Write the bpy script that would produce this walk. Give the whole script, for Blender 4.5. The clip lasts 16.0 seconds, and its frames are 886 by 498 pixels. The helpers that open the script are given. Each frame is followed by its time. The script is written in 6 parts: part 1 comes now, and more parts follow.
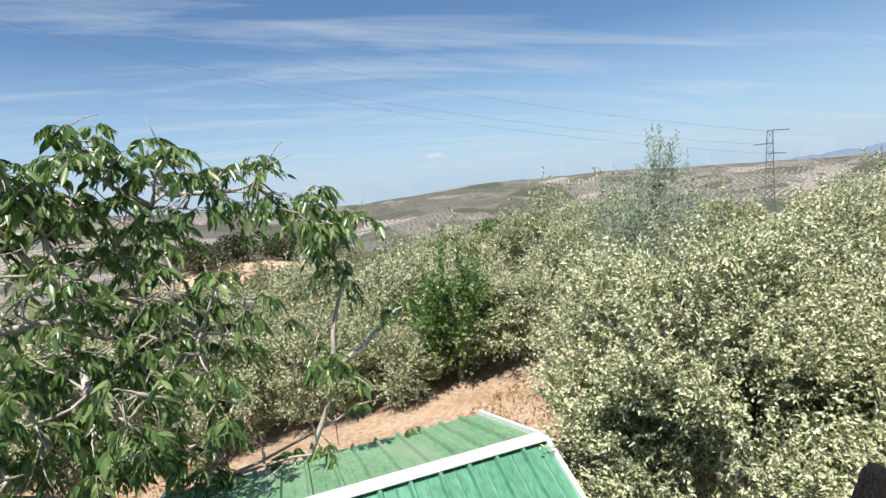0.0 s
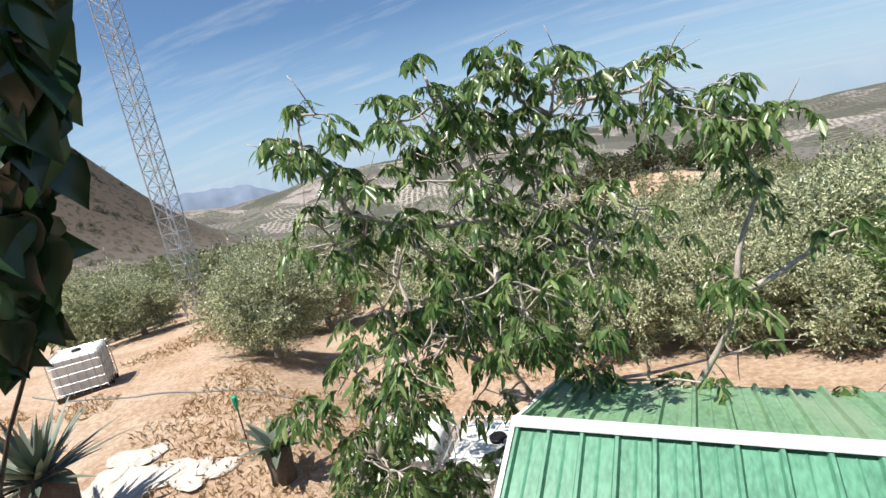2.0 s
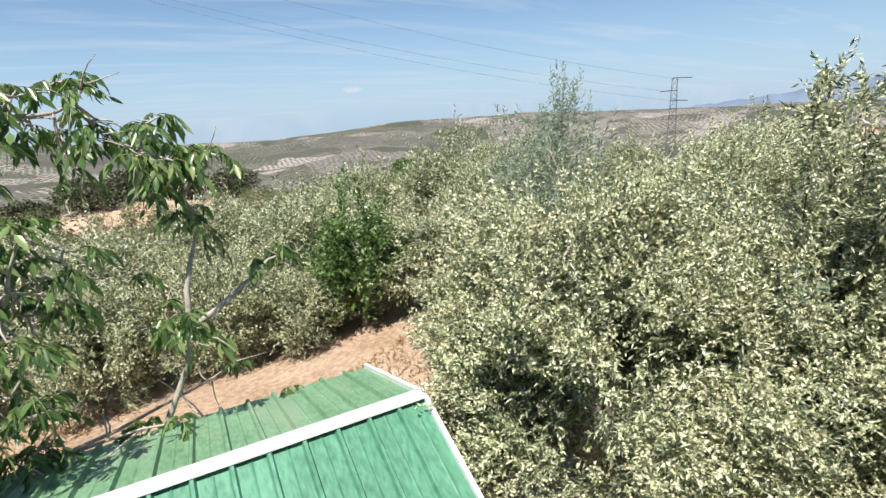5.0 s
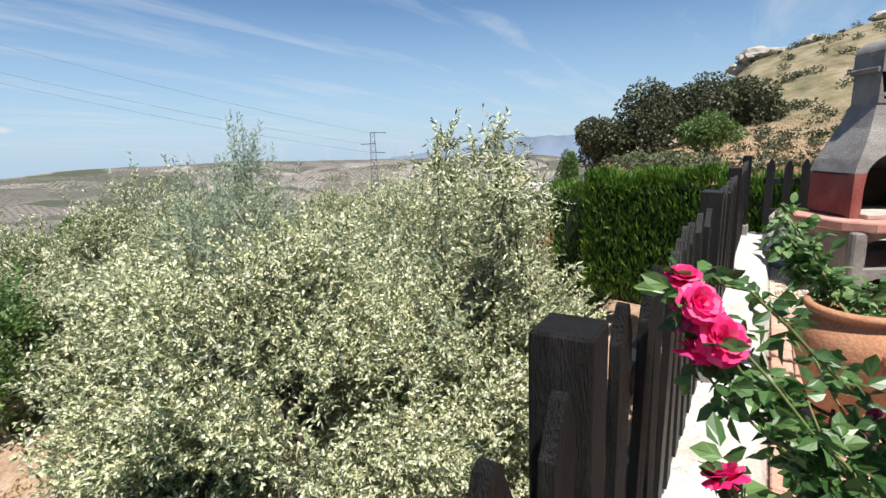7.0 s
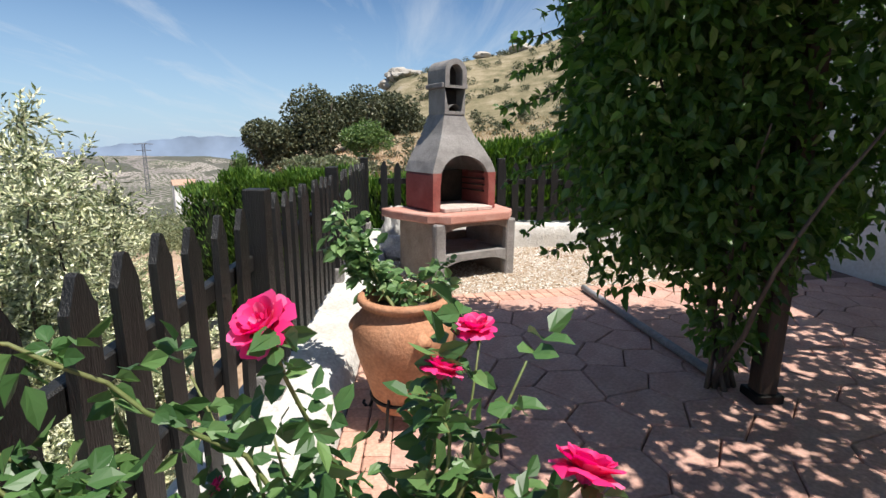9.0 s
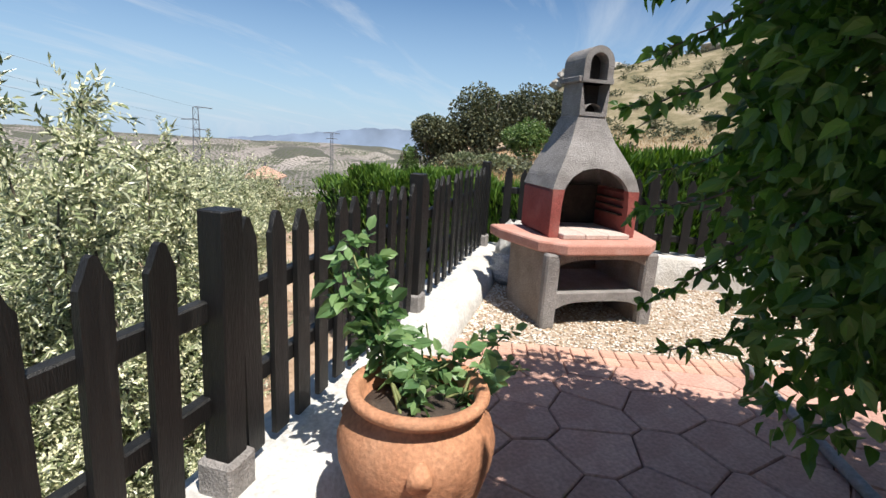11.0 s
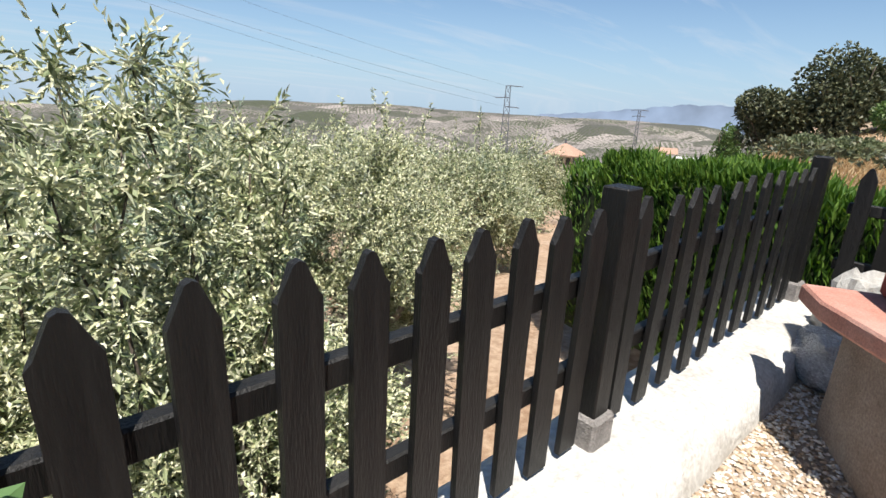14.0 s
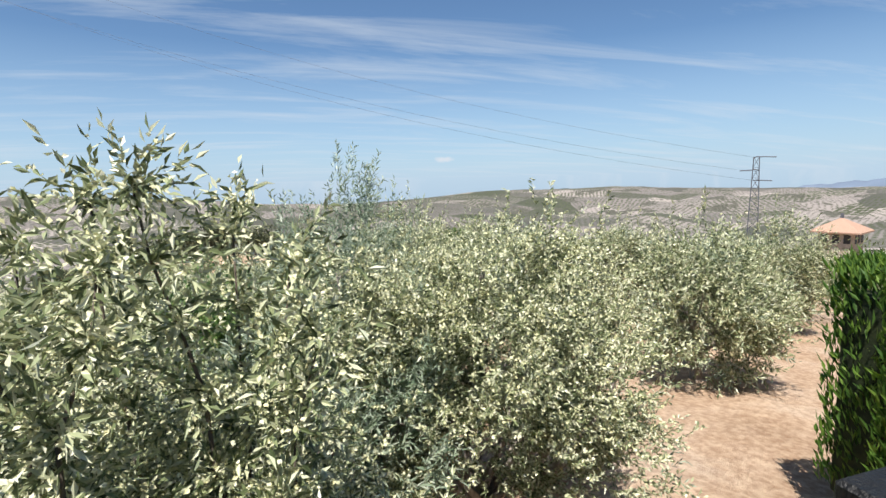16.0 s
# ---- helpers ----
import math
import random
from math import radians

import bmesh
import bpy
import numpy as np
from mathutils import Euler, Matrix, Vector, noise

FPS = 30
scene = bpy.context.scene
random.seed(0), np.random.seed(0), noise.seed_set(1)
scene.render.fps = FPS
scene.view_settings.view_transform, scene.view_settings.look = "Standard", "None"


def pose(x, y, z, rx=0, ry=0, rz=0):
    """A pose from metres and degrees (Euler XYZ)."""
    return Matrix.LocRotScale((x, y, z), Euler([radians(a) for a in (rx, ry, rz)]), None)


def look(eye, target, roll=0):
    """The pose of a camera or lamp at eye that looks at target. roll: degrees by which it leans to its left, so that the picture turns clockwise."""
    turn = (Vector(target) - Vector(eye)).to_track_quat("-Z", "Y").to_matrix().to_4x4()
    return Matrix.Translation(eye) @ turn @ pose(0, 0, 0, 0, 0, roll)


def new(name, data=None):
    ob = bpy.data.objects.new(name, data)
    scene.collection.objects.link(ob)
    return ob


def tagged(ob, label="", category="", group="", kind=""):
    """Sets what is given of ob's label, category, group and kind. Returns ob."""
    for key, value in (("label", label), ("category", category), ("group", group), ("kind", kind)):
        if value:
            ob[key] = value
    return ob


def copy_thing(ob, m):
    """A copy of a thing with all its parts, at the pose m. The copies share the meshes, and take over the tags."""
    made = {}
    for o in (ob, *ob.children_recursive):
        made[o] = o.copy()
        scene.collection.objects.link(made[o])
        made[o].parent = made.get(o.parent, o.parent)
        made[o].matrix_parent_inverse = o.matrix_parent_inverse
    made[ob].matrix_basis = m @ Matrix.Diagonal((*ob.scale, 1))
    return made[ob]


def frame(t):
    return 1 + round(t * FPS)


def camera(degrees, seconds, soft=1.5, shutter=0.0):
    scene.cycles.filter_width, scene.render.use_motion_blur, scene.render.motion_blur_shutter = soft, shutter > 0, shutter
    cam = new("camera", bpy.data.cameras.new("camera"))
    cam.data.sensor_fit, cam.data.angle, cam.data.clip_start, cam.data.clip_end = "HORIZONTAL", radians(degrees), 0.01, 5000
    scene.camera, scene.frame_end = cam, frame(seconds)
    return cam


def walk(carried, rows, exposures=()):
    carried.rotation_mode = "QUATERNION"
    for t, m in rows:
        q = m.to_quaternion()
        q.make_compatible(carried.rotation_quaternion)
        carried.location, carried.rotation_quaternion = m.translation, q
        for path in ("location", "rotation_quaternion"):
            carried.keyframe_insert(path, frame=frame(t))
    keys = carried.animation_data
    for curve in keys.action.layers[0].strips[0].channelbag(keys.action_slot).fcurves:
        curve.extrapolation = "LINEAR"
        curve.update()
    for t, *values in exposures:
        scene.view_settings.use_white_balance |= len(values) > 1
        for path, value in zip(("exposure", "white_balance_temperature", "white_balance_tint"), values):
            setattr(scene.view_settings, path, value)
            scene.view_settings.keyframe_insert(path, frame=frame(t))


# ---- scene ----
cam = camera(82.5, 16.0)
PATH = [
    (0, (0.86, -0.082, 1.453), (1.433, 1.811, 1.16), -5.3),
    (0.5, (0.957, 0.173, 1.389), (1.134, 2.138, 1.057), -6.2),
    (1, (1.105, 0.085, 1.346), (0.801, 2.029, 0.984), -10.5),
    (1.5, (1.022, 0.14, 1.405), (0.307, 1.962, 0.999), -10.5),
    (2, (0.968, 0.194, 1.371), (0.026, 1.91, 0.959), -11.0),
    (2.5, (0.951, 0.227, 1.353), (0.029, 1.942, 0.898), -10.1),
    (3, (0.981, 0.204, 1.37), (0.354, 2.025, 0.834), -8.2),
    (3.5, (1.046, 0.215, 1.385), (0.843, 2.118, 0.804), -6.4),
    (4, (1.095, 0.218, 1.388), (1.275, 2.128, 0.823), -5.6),
    (6.5, (1.773, 0.196, 1.377), (3.271, 1.443, 0.927), -1.2),
    (7, (1.809, 0.089, 1.394), (3.453, 1.148, 0.98), -1.8),
    (7.5, (1.923, -0.049, 1.37), (3.699, 0.761, 0.938), -1.6),
    (8, (2.06, -0.11, 1.357), (3.969, 0.291, 0.912), -0.1),
    (8.5, (2.215, -0.186, 1.362), (4.168, -0.082, 0.942), -0.4),
    (9.1, (2.36, -0.46, 1.33), (4.314, -0.562, 0.914), 0.6),
    (9.6, (2.52, -0.82, 1.335), (4.472, -0.786, 0.902), 1.8),
    (10.2, (2.85, -0.88, 1.34), (4.775, -0.575, 0.89), 3.0),
    (11, (3.252, -0.734, 1.384), (5.137, -0.232, 0.945), 3.5),
    (11.5, (3.545, -0.676, 1.411), (5.392, -0.011, 1.031), 1.6),
    (12, (3.853, -0.674, 1.411), (5.563, 0.284, 1.015), 1.4),
    (12.5, (4.134, -0.646, 1.421), (5.626, 0.61, 0.979), 1.4),
    (13, (4.423, -0.599, 1.434), (5.749, 0.821, 0.962), -0.1),
    (13.5, (4.676, -0.565, 1.403), (5.918, 0.907, 0.864), 1.5),
    (14, (4.937, -0.501, 1.378), (6.223, 0.915, 0.795), 3.0),
    (14.5, (5.228, -0.343, 1.39), (6.506, 1.099, 0.856), 2.3),
    (15, (5.521, -0.246, 1.404), (6.526, 1.421, 0.945), 0.9),
    (15.5, (5.738, -0.128, 1.417), (6.485, 1.691, 1.05), -0.2),
    (16, (5.903, 0.027, 1.421), (6.466, 1.927, 1.145), -1.5),
]
walk(cam, [(t, look(eye, target, roll)) for t, eye, target, roll in PATH])

# ---- world, sun, exposure ----
SUN_DIR = Vector((-0.42, -0.55, 1.55)).normalized()      # towards the sun
world = bpy.data.worlds.new("world")
scene.world = world
world.use_nodes = True


def sky_nodes(tree):
    n, l = tree.nodes, tree.links
    n.clear()
    out = n.new("ShaderNodeOutputWorld")
    bg = n.new("ShaderNodeBackground")
    sky = n.new("ShaderNodeTexSky")
    sky.sky_type = "NISHITA"
    sky.sun_disc = False
    sky.sun_elevation = math.asin(SUN_DIR.z)
    sky.sun_rotation = math.atan2(SUN_DIR.x, SUN_DIR.y)
    sky.altitude = 700
    sky.air_density = 1.0
    sky.dust_density = 0.15
    sky.ozone_density = 2.2
    co = n.new("ShaderNodeTexCoord")
    sep = n.new("ShaderNodeSeparateXYZ")
    l.new(co.outputs["Generated"], sep.inputs[0])
    # wispy cirrus on a flat layer high above: x/z, y/z
    zc = n.new("ShaderNodeMath"); zc.operation = "MAXIMUM"; zc.inputs[1].default_value = 0.0
    l.new(sep.outputs["Z"], zc.inputs[0])
    za = n.new("ShaderNodeMath"); za.operation = "ADD"; za.inputs[1].default_value = 0.10
    l.new(zc.outputs[0], za.inputs[0])
    dv = n.new("ShaderNodeVectorMath"); dv.operation = "DIVIDE"
    cb = n.new("ShaderNodeCombineXYZ")
    for i in range(3):
        l.new(za.outputs[0], cb.inputs[i])
    l.new(co.outputs["Generated"], dv.inputs[0]); l.new(cb.outputs[0], dv.inputs[1])
    mp = n.new("ShaderNodeMapping")
    mp.inputs["Rotation"].default_value = (0, 0, radians(-28))
    mp.inputs["Scale"].default_value = (0.35, 1.5, 0.3)
    mp.inputs["Location"].default_value = (1.3, 0.4, 0.0)
    l.new(dv.outputs[0], mp.inputs[0])
    nz = n.new("ShaderNodeTexNoise"); nz.inputs["Scale"].default_value = 1.5; nz.inputs["Detail"].default_value = 9
    nz.inputs["Roughness"].default_value = 0.62; nz.inputs["Distortion"].default_value = 0.5
    l.new(mp.outputs[0], nz.inputs["Vector"])
    rp = n.new("ShaderNodeMapRange"); rp.inputs[1].default_value = 0.49; rp.inputs[2].default_value = 0.78
    rp.inputs[3].default_value = 0.0; rp.inputs[4].default_value = 0.55
    l.new(nz.outputs[0], rp.inputs[0])
    # pale haze low over the land
    hz = n.new("ShaderNodeMapRange"); hz.inputs[1].default_value = 0.0; hz.inputs[2].default_value = 0.24
    hz.inputs[3].default_value = 0.80; hz.inputs[4].default_value = 0.0
    l.new(sep.outputs["Z"], hz.inputs[0])
    # one small fair-weather cloud
    dt = n.new("ShaderNodeVectorMath"); dt.operation = "SUBTRACT"
    dt.inputs[1].default_value = Vector((0.2905, 0.956, 0.037)).normalized()
    l.new(co.outputs["Generated"], dt.inputs[0])
    m2 = n.new("ShaderNodeVectorMath"); m2.operation = "MULTIPLY"; m2.inputs[1].default_value = (40, 40, 150)
    l.new(dt.outputs[0], m2.inputs[0])
    n2 = n.new("ShaderNodeTexNoise"); n2.inputs["Scale"].default_value = 90.0; n2.inputs["Detail"].default_value = 4
    l.new(co.outputs["Generated"], n2.inputs["Vector"])
    ln = n.new("ShaderNodeVectorMath"); ln.operation = "LENGTH"
    l.new(m2.outputs[0], ln.inputs[0])
    ad = n.new("ShaderNodeMath"); ad.operation = "MULTIPLY_ADD"; ad.inputs[1].default_value = 0.9; 
    l.new(n2.outputs[0], ad.inputs[0]); l.new(ln.outputs["Value"], ad.inputs[2])
    r2 = n.new("ShaderNodeMapRange"); r2.inputs[1].default_value = 1.35; r2.inputs[2].default_value = 0.75
    r2.inputs[3].default_value = 0.0; r2.inputs[4].default_value = 0.95
    l.new(ad.outputs[0], r2.inputs[0])
    mx = n.new("ShaderNodeMath"); mx.operation = "MAXIMUM"
    l.new(rp.outputs[0], mx.inputs[0]); mx.inputs[1].default_value = 0.0
    mx2 = n.new("ShaderNodeMath"); mx2.operation = "MAXIMUM"
    l.new(mx.outputs[0], mx2.inputs[0]); l.new(r2.outputs[0], mx2.inputs[1])
    mix = n.new("ShaderNodeMix"); mix.data_type = "RGBA"
    tint = n.new("ShaderNodeMix"); tint.data_type = "RGBA"; tint.blend_type = "MULTIPLY"
    tint.inputs["Factor"].default_value = 1.0
    l.new(sky.outputs[0], tint.inputs["A"])
    tint.inputs["B"].default_value = SKY_TINT
    hmix = n.new("ShaderNodeMix"); hmix.data_type = "RGBA"
    l.new(hz.outputs[0], hmix.inputs["Factor"]); l.new(tint.outputs["Result"], hmix.inputs["A"]); hmix.inputs["B"].default_value = HAZE
    l.new(mx2.outputs[0], mix.inputs["Factor"])
    l.new(hmix.outputs["Result"], mix.inputs["A"])
    mix.inputs["B"].default_value = CLOUD
    l.new(mix.outputs["Result"], bg.inputs["Color"])
    bg.inputs["Strength"].default_value = SKY_STRENGTH
    l.new(bg.outputs[0], out.inputs[0])


SKY_STRENGTH = 0.070
HAZE = (4.3, 5.9, 7.9, 1)
SKY_TINT = (0.82, 0.97, 1.08, 1)
CLOUD = (6.6, 7.2, 7.9, 1)
sky_nodes(world.node_tree)
sun = new("sun", bpy.data.lights.new("sun", "SUN"))
sun.data.energy = 5.0
sun.data.angle = radians(0.53)
sun.data.color = (1.0, 0.95, 0.88)
sun.matrix_world = look((0, 0, 60), Vector((0, 0, 60)) - SUN_DIR)
scene.view_settings.exposure = 0.62


# ---- materials ----
def ramp(n, stops):
    r = n.new("ShaderNodeValToRGB")
    els = r.color_ramp.elements
    while len(els) < len(stops):
        els.new(0.5)
    for e, (p, c) in zip(els, stops):
        e.position = p
        e.color = (*c, 1)
    return r


def mat_base(name):
    m = bpy.data.materials.new(name)
    m.use_nodes = True
    n, l = m.node_tree.nodes, m.node_tree.links
    p = n["Principled BSDF"]
    return m, n, l, p


def surf(name, c1, c2, scale=6.0, rough=0.8, bump=0.3, fine=60.0, metal=0.0, c3=None, stain=0.0, stretch=(1, 1, 1), spec=0.4,
         random_tint=0.0, dist=0.01):
    """Two tones in broad patches, fine grain, relief, and optional stains and tint from piece to piece."""
    m, n, l, p = mat_base(name)
    co = n.new("ShaderNodeTexCoord")
    mp = n.new("ShaderNodeMapping"); mp.inputs["Scale"].default_value = stretch
    l.new(co.outputs["Object"], mp.inputs[0])
    a = n.new("ShaderNodeTexNoise"); a.inputs["Scale"].default_value = scale; a.inputs["Detail"].default_value = 6
    a.inputs["Roughness"].default_value = 0.6
    b = n.new("ShaderNodeTexNoise"); b.inputs["Scale"].default_value = fine; b.inputs["Detail"].default_value = 4
    l.new(mp.outputs[0], a.inputs["Vector"]); l.new(mp.outputs[0], b.inputs["Vector"])
    r = ramp(n, [(0.32, c1), (0.68, c2)])
    l.new(a.outputs[0], r.inputs[0])
    g = n.new("ShaderNodeMix"); g.data_type = "RGBA"; g.blend_type = "OVERLAY"; g.inputs["Factor"].default_value = 0.55
    l.new(r.outputs[0], g.inputs["A"]); l.new(b.outputs[0], g.inputs["B"])
    last = g.outputs["Result"]
    if c3:
        s = n.new("ShaderNodeTexNoise"); s.inputs["Scale"].default_value = scale * 0.45; s.inputs["Detail"].default_value = 8
        s.inputs["Distortion"].default_value = 0.6
        l.new(mp.outputs[0], s.inputs["Vector"])
        sr = n.new("ShaderNodeMapRange"); sr.inputs[1].default_value = 0.52; sr.inputs[2].default_value = 0.66
        sr.inputs[4].default_value = stain
        l.new(s.outputs[0], sr.inputs[0])
        sm = n.new("ShaderNodeMix"); sm.data_type = "RGBA"
        l.new(sr.outputs[0], sm.inputs["Factor"]); l.new(last, sm.inputs["A"])
        sm.inputs["B"].default_value = (*c3, 1)
        last = sm.outputs["Result"]
    if random_tint:
        oi = n.new("ShaderNodeObjectInfo")
        hs = n.new("ShaderNodeHueSaturation")
        mr = n.new("ShaderNodeMapRange"); mr.inputs[3].default_value = 1 - random_tint; mr.inputs[4].default_value = 1 + random_tint
        l.new(oi.outputs["Random"], mr.inputs[0]); l.new(mr.outputs[0], hs.inputs["Value"])
        l.new(last, hs.inputs["Color"])
        last = hs.outputs[0]
    l.new(last, p.inputs["Base Color"])
    rr = n.new("ShaderNodeMapRange"); rr.inputs[3].default_value = max(0.05, rough - 0.12); rr.inputs[4].default_value = min(1, rough + 0.12)
    l.new(b.outputs[0], rr.inputs[0]); l.new(rr.outputs[0], p.inputs["Roughness"])
    p.inputs["Metallic"].default_value = metal
    p.inputs["Specular IOR Level"].default_value = spec
    bp = n.new("ShaderNodeBump"); bp.inputs["Strength"].default_value = bump; bp.inputs["Distance"].default_value = dist
    ma = n.new("ShaderNodeMath"); ma.operation = "ADD"
    l.new(a.outputs[0], ma.inputs[0]); l.new(b.outputs[0], ma.inputs[1])
    l.new(ma.outputs[0], bp.inputs["Height"]); l.new(bp.outputs[0], p.inputs["Normal"])
    return m


def leafy(name, stops, rough=0.5, through_light=0.3, spec=0.5):
    """Leaves: a tone for each leaf, gloss, and light shining through."""
    m, n, l, p = mat_base(name)
    geo = n.new("ShaderNodeNewGeometry")
    r = ramp(n, stops)
    l.new(geo.outputs["Random Per Island"], r.inputs[0])
    l.new(r.outputs[0], p.inputs["Base Color"])
    p.inputs["Roughness"].default_value = rough
    p.inputs["Specular IOR Level"].default_value = spec
    tr = n.new("ShaderNodeBsdfTranslucent")
    hs = n.new("ShaderNodeHueSaturation"); hs.inputs["Saturation"].default_value = 1.15; hs.inputs["Value"].default_value = 1.3
    l.new(r.outputs[0], hs.inputs["Color"]); l.new(hs.outputs[0], tr.inputs["Color"])
    mx = n.new("ShaderNodeMixShader"); mx.inputs[0].default_value = through_light
    l.new(p.outputs[0], mx.inputs[1]); l.new(tr.outputs[0], mx.inputs[2])
    l.new(mx.outputs[0], n["Material Output"].inputs[0])
    return m


M = {}
M["black_wood"] = surf("black_painted_wood", (0.006, 0.006, 0.0065), (0.014, 0.0135, 0.013), 3, 0.5, 0.5, 40, stretch=(6, 6, 0.7), c3=(0.045, 0.042, 0.04), stain=0.3, random_tint=0.25, spec=0.35)
M["char_wood"] = surf("charred_wood", (0.006, 0.0055, 0.0055), (0.016, 0.015, 0.0145), 5, 0.75, 1.0, 60, stretch=(5, 5, 0.8), c3=(0.045, 0.043, 0.041), stain=0.3, spec=0.2)
M["whitewash"] = surf("whitewash", (0.46, 0.445, 0.41), (0.60, 0.585, 0.555), 5, 0.85, 0.8, 45, c3=(0.37, 0.32, 0.265), stain=0.4)
M["concrete"] = surf("cast_concrete", (0.20, 0.185, 0.175), (0.30, 0.28, 0.265), 7, 0.9, 0.9, 110, c3=(0.14, 0.125, 0.115), stain=0.4)
M["leg_concrete"] = surf("rough_concrete", (0.19, 0.145, 0.115), (0.28, 0.235, 0.20), 5, 0.92, 0.8, 80, c3=(0.36, 0.33, 0.30), stain=0.4)
M["red_render"] = surf("oxblood_render", (0.23, 0.055, 0.045), (0.30, 0.085, 0.07), 6, 0.8, 0.5, 90, c3=(0.36, 0.17, 0.14), stain=0.35)
M["pink_slab"] = surf("pink_concrete", (0.44, 0.20, 0.15), (0.54, 0.28, 0.22), 8, 0.85, 0.5, 120, c3=(0.58, 0.42, 0.36), stain=0.3)
M["firebrick"] = surf("pale_firebrick", (0.50, 0.38, 0.33), (0.60, 0.50, 0.45), 8, 0.9, 0.5, 100, random_tint=0.1)
# soot in the firebox; also the painted dark behind the chimney vents
M["soot_and_shade"] = surf("soot_and_shade", (0.02, 0.017, 0.015), (0.06, 0.045, 0.035), 6, 0.9, 0.5, 60)
M["stamped"] = surf("stamped_concrete", (0.42, 0.235, 0.185), (0.54, 0.34, 0.275), 4, 0.7, 0.5, 50, c3=(0.34, 0.22, 0.185), stain=0.4, random_tint=0.1)
M["joint"] = surf("dark_joint", (0.16, 0.09, 0.07), (0.24, 0.15, 0.12), 5, 0.9, 0.3, 60)
M["border_brick"] = surf("orange_border", (0.47, 0.26, 0.19), (0.57, 0.35, 0.265), 5, 0.85, 0.5, 60, random_tint=0.12)
M["terracotta"] = surf("terracotta", (0.34, 0.15, 0.075), (0.47, 0.235, 0.13), 5, 0.8, 0.35, 70, c3=(0.50, 0.33, 0.22), stain=0.35)
M["soil"] = surf("potting_soil", (0.035, 0.025, 0.02), (0.08, 0.06, 0.045), 12, 0.95, 1.0, 60)
M["iron"] = surf("black_iron", (0.012, 0.012, 0.012), (0.03, 0.028, 0.026), 10, 0.5, 0.2, 60, metal=0.6)
M["bark"] = surf("grey_bark", (0.24, 0.205, 0.175), (0.42, 0.375, 0.33), 8, 0.9, 0.9, 50, stretch=(1, 1, 0.4))
M["pale_bark"] = surf("pale_walnut_bark", (0.34, 0.29, 0.25), (0.55, 0.49, 0.43), 8, 0.9, 0.8, 50, stretch=(1, 1, 0.4))
M["dark_bark"] = surf("brown_bark", (0.07, 0.055, 0.042), (0.15, 0.12, 0.095), 8, 0.9, 0.9, 50, stretch=(1, 1, 0.4))
M["green_stem"] = surf("green_stem", (0.10, 0.14, 0.04), (0.20, 0.20, 0.08), 10, 0.6, 0.2, 50)
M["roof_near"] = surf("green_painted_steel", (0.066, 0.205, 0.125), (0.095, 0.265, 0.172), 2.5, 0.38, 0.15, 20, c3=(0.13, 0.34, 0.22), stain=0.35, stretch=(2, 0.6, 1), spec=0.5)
# far slope: dust stains, and grazing sky sheen put into a paler base
M["roof_far"] = surf("dusty_sheen_green_steel", (0.13, 0.255, 0.135), (0.19, 0.33, 0.19), 2.5, 0.5, 0.15, 20, c3=(0.30, 0.36, 0.25), stain=0.45, stretch=(2, 0.6, 1), spec=0.4)
M["white_steel"] = surf("white_steel", (0.72, 0.73, 0.72), (0.82, 0.82, 0.81), 5, 0.45, 0.1, 60, c3=(0.55, 0.54, 0.50), stain=0.25)
M["ibc_white"] = surf("milky_plastic", (0.62, 0.63, 0.60), (0.76, 0.76, 0.73), 4, 0.45, 0.15, 40, c3=(0.50, 0.44, 0.36), stain=0.45)
M["galv"] = surf("galvanised_steel", (0.42, 0.43, 0.44), (0.58, 0.59, 0.60), 12, 0.45, 0.1, 80, metal=0.7)
M["dark_steel"] = surf("weathered_steel", (0.10, 0.11, 0.13), (0.18, 0.19, 0.21), 12, 0.6, 0.1, 80, metal=0.3)
M["plastic_film"] = surf("crumpled_film", (0.42, 0.42, 0.43), (0.62, 0.62, 0.62), 6, 0.25, 1.0, 22, spec=0.7, dist=0.03)
M["rock"] = surf("limestone", (0.30, 0.27, 0.23), (0.46, 0.43, 0.38), 3, 0.9, 1.0, 22, c3=(0.20, 0.17, 0.14), stain=0.5, dist=0.05)
M["flagstone"] = surf("pale_flagstone", (0.46, 0.42, 0.37), (0.60, 0.56, 0.50), 3, 0.9, 0.8, 22, c3=(0.33, 0.28, 0.23), stain=0.5)
M["roof_tile"] = surf("clay_roof", (0.36, 0.22, 0.155), (0.48, 0.32, 0.24), 5, 0.9, 0.5, 30)
M["house_wall"] = surf("house_render", (0.66, 0.63, 0.57), (0.76, 0.74, 0.70), 2, 0.9, 0.3, 30)
M["beige_wall"] = surf("stone_coloured_wall", (0.40, 0.33, 0.26), (0.52, 0.45, 0.37), 2, 0.9, 0.4, 20)
M["green_plastic"] = surf("green_plastic", (0.01, 0.30, 0.16), (0.02, 0.38, 0.21), 5, 0.4, 0.05, 40)
M["grey_pipe"] = surf("grey_pipe", (0.16, 0.17, 0.18), (0.24, 0.25, 0.26), 6, 0.6, 0.2, 50)
M["brown_wood"] = surf("dark_brown_wood", (0.045, 0.03, 0.022), (0.09, 0.06, 0.042), 3, 0.65, 0.5, 40, stretch=(6, 6, 0.7))
M["dark_glass"] = surf("window_dark", (0.03, 0.035, 0.04), (0.05, 0.055, 0.06), 3, 0.15, 0.02, 30)

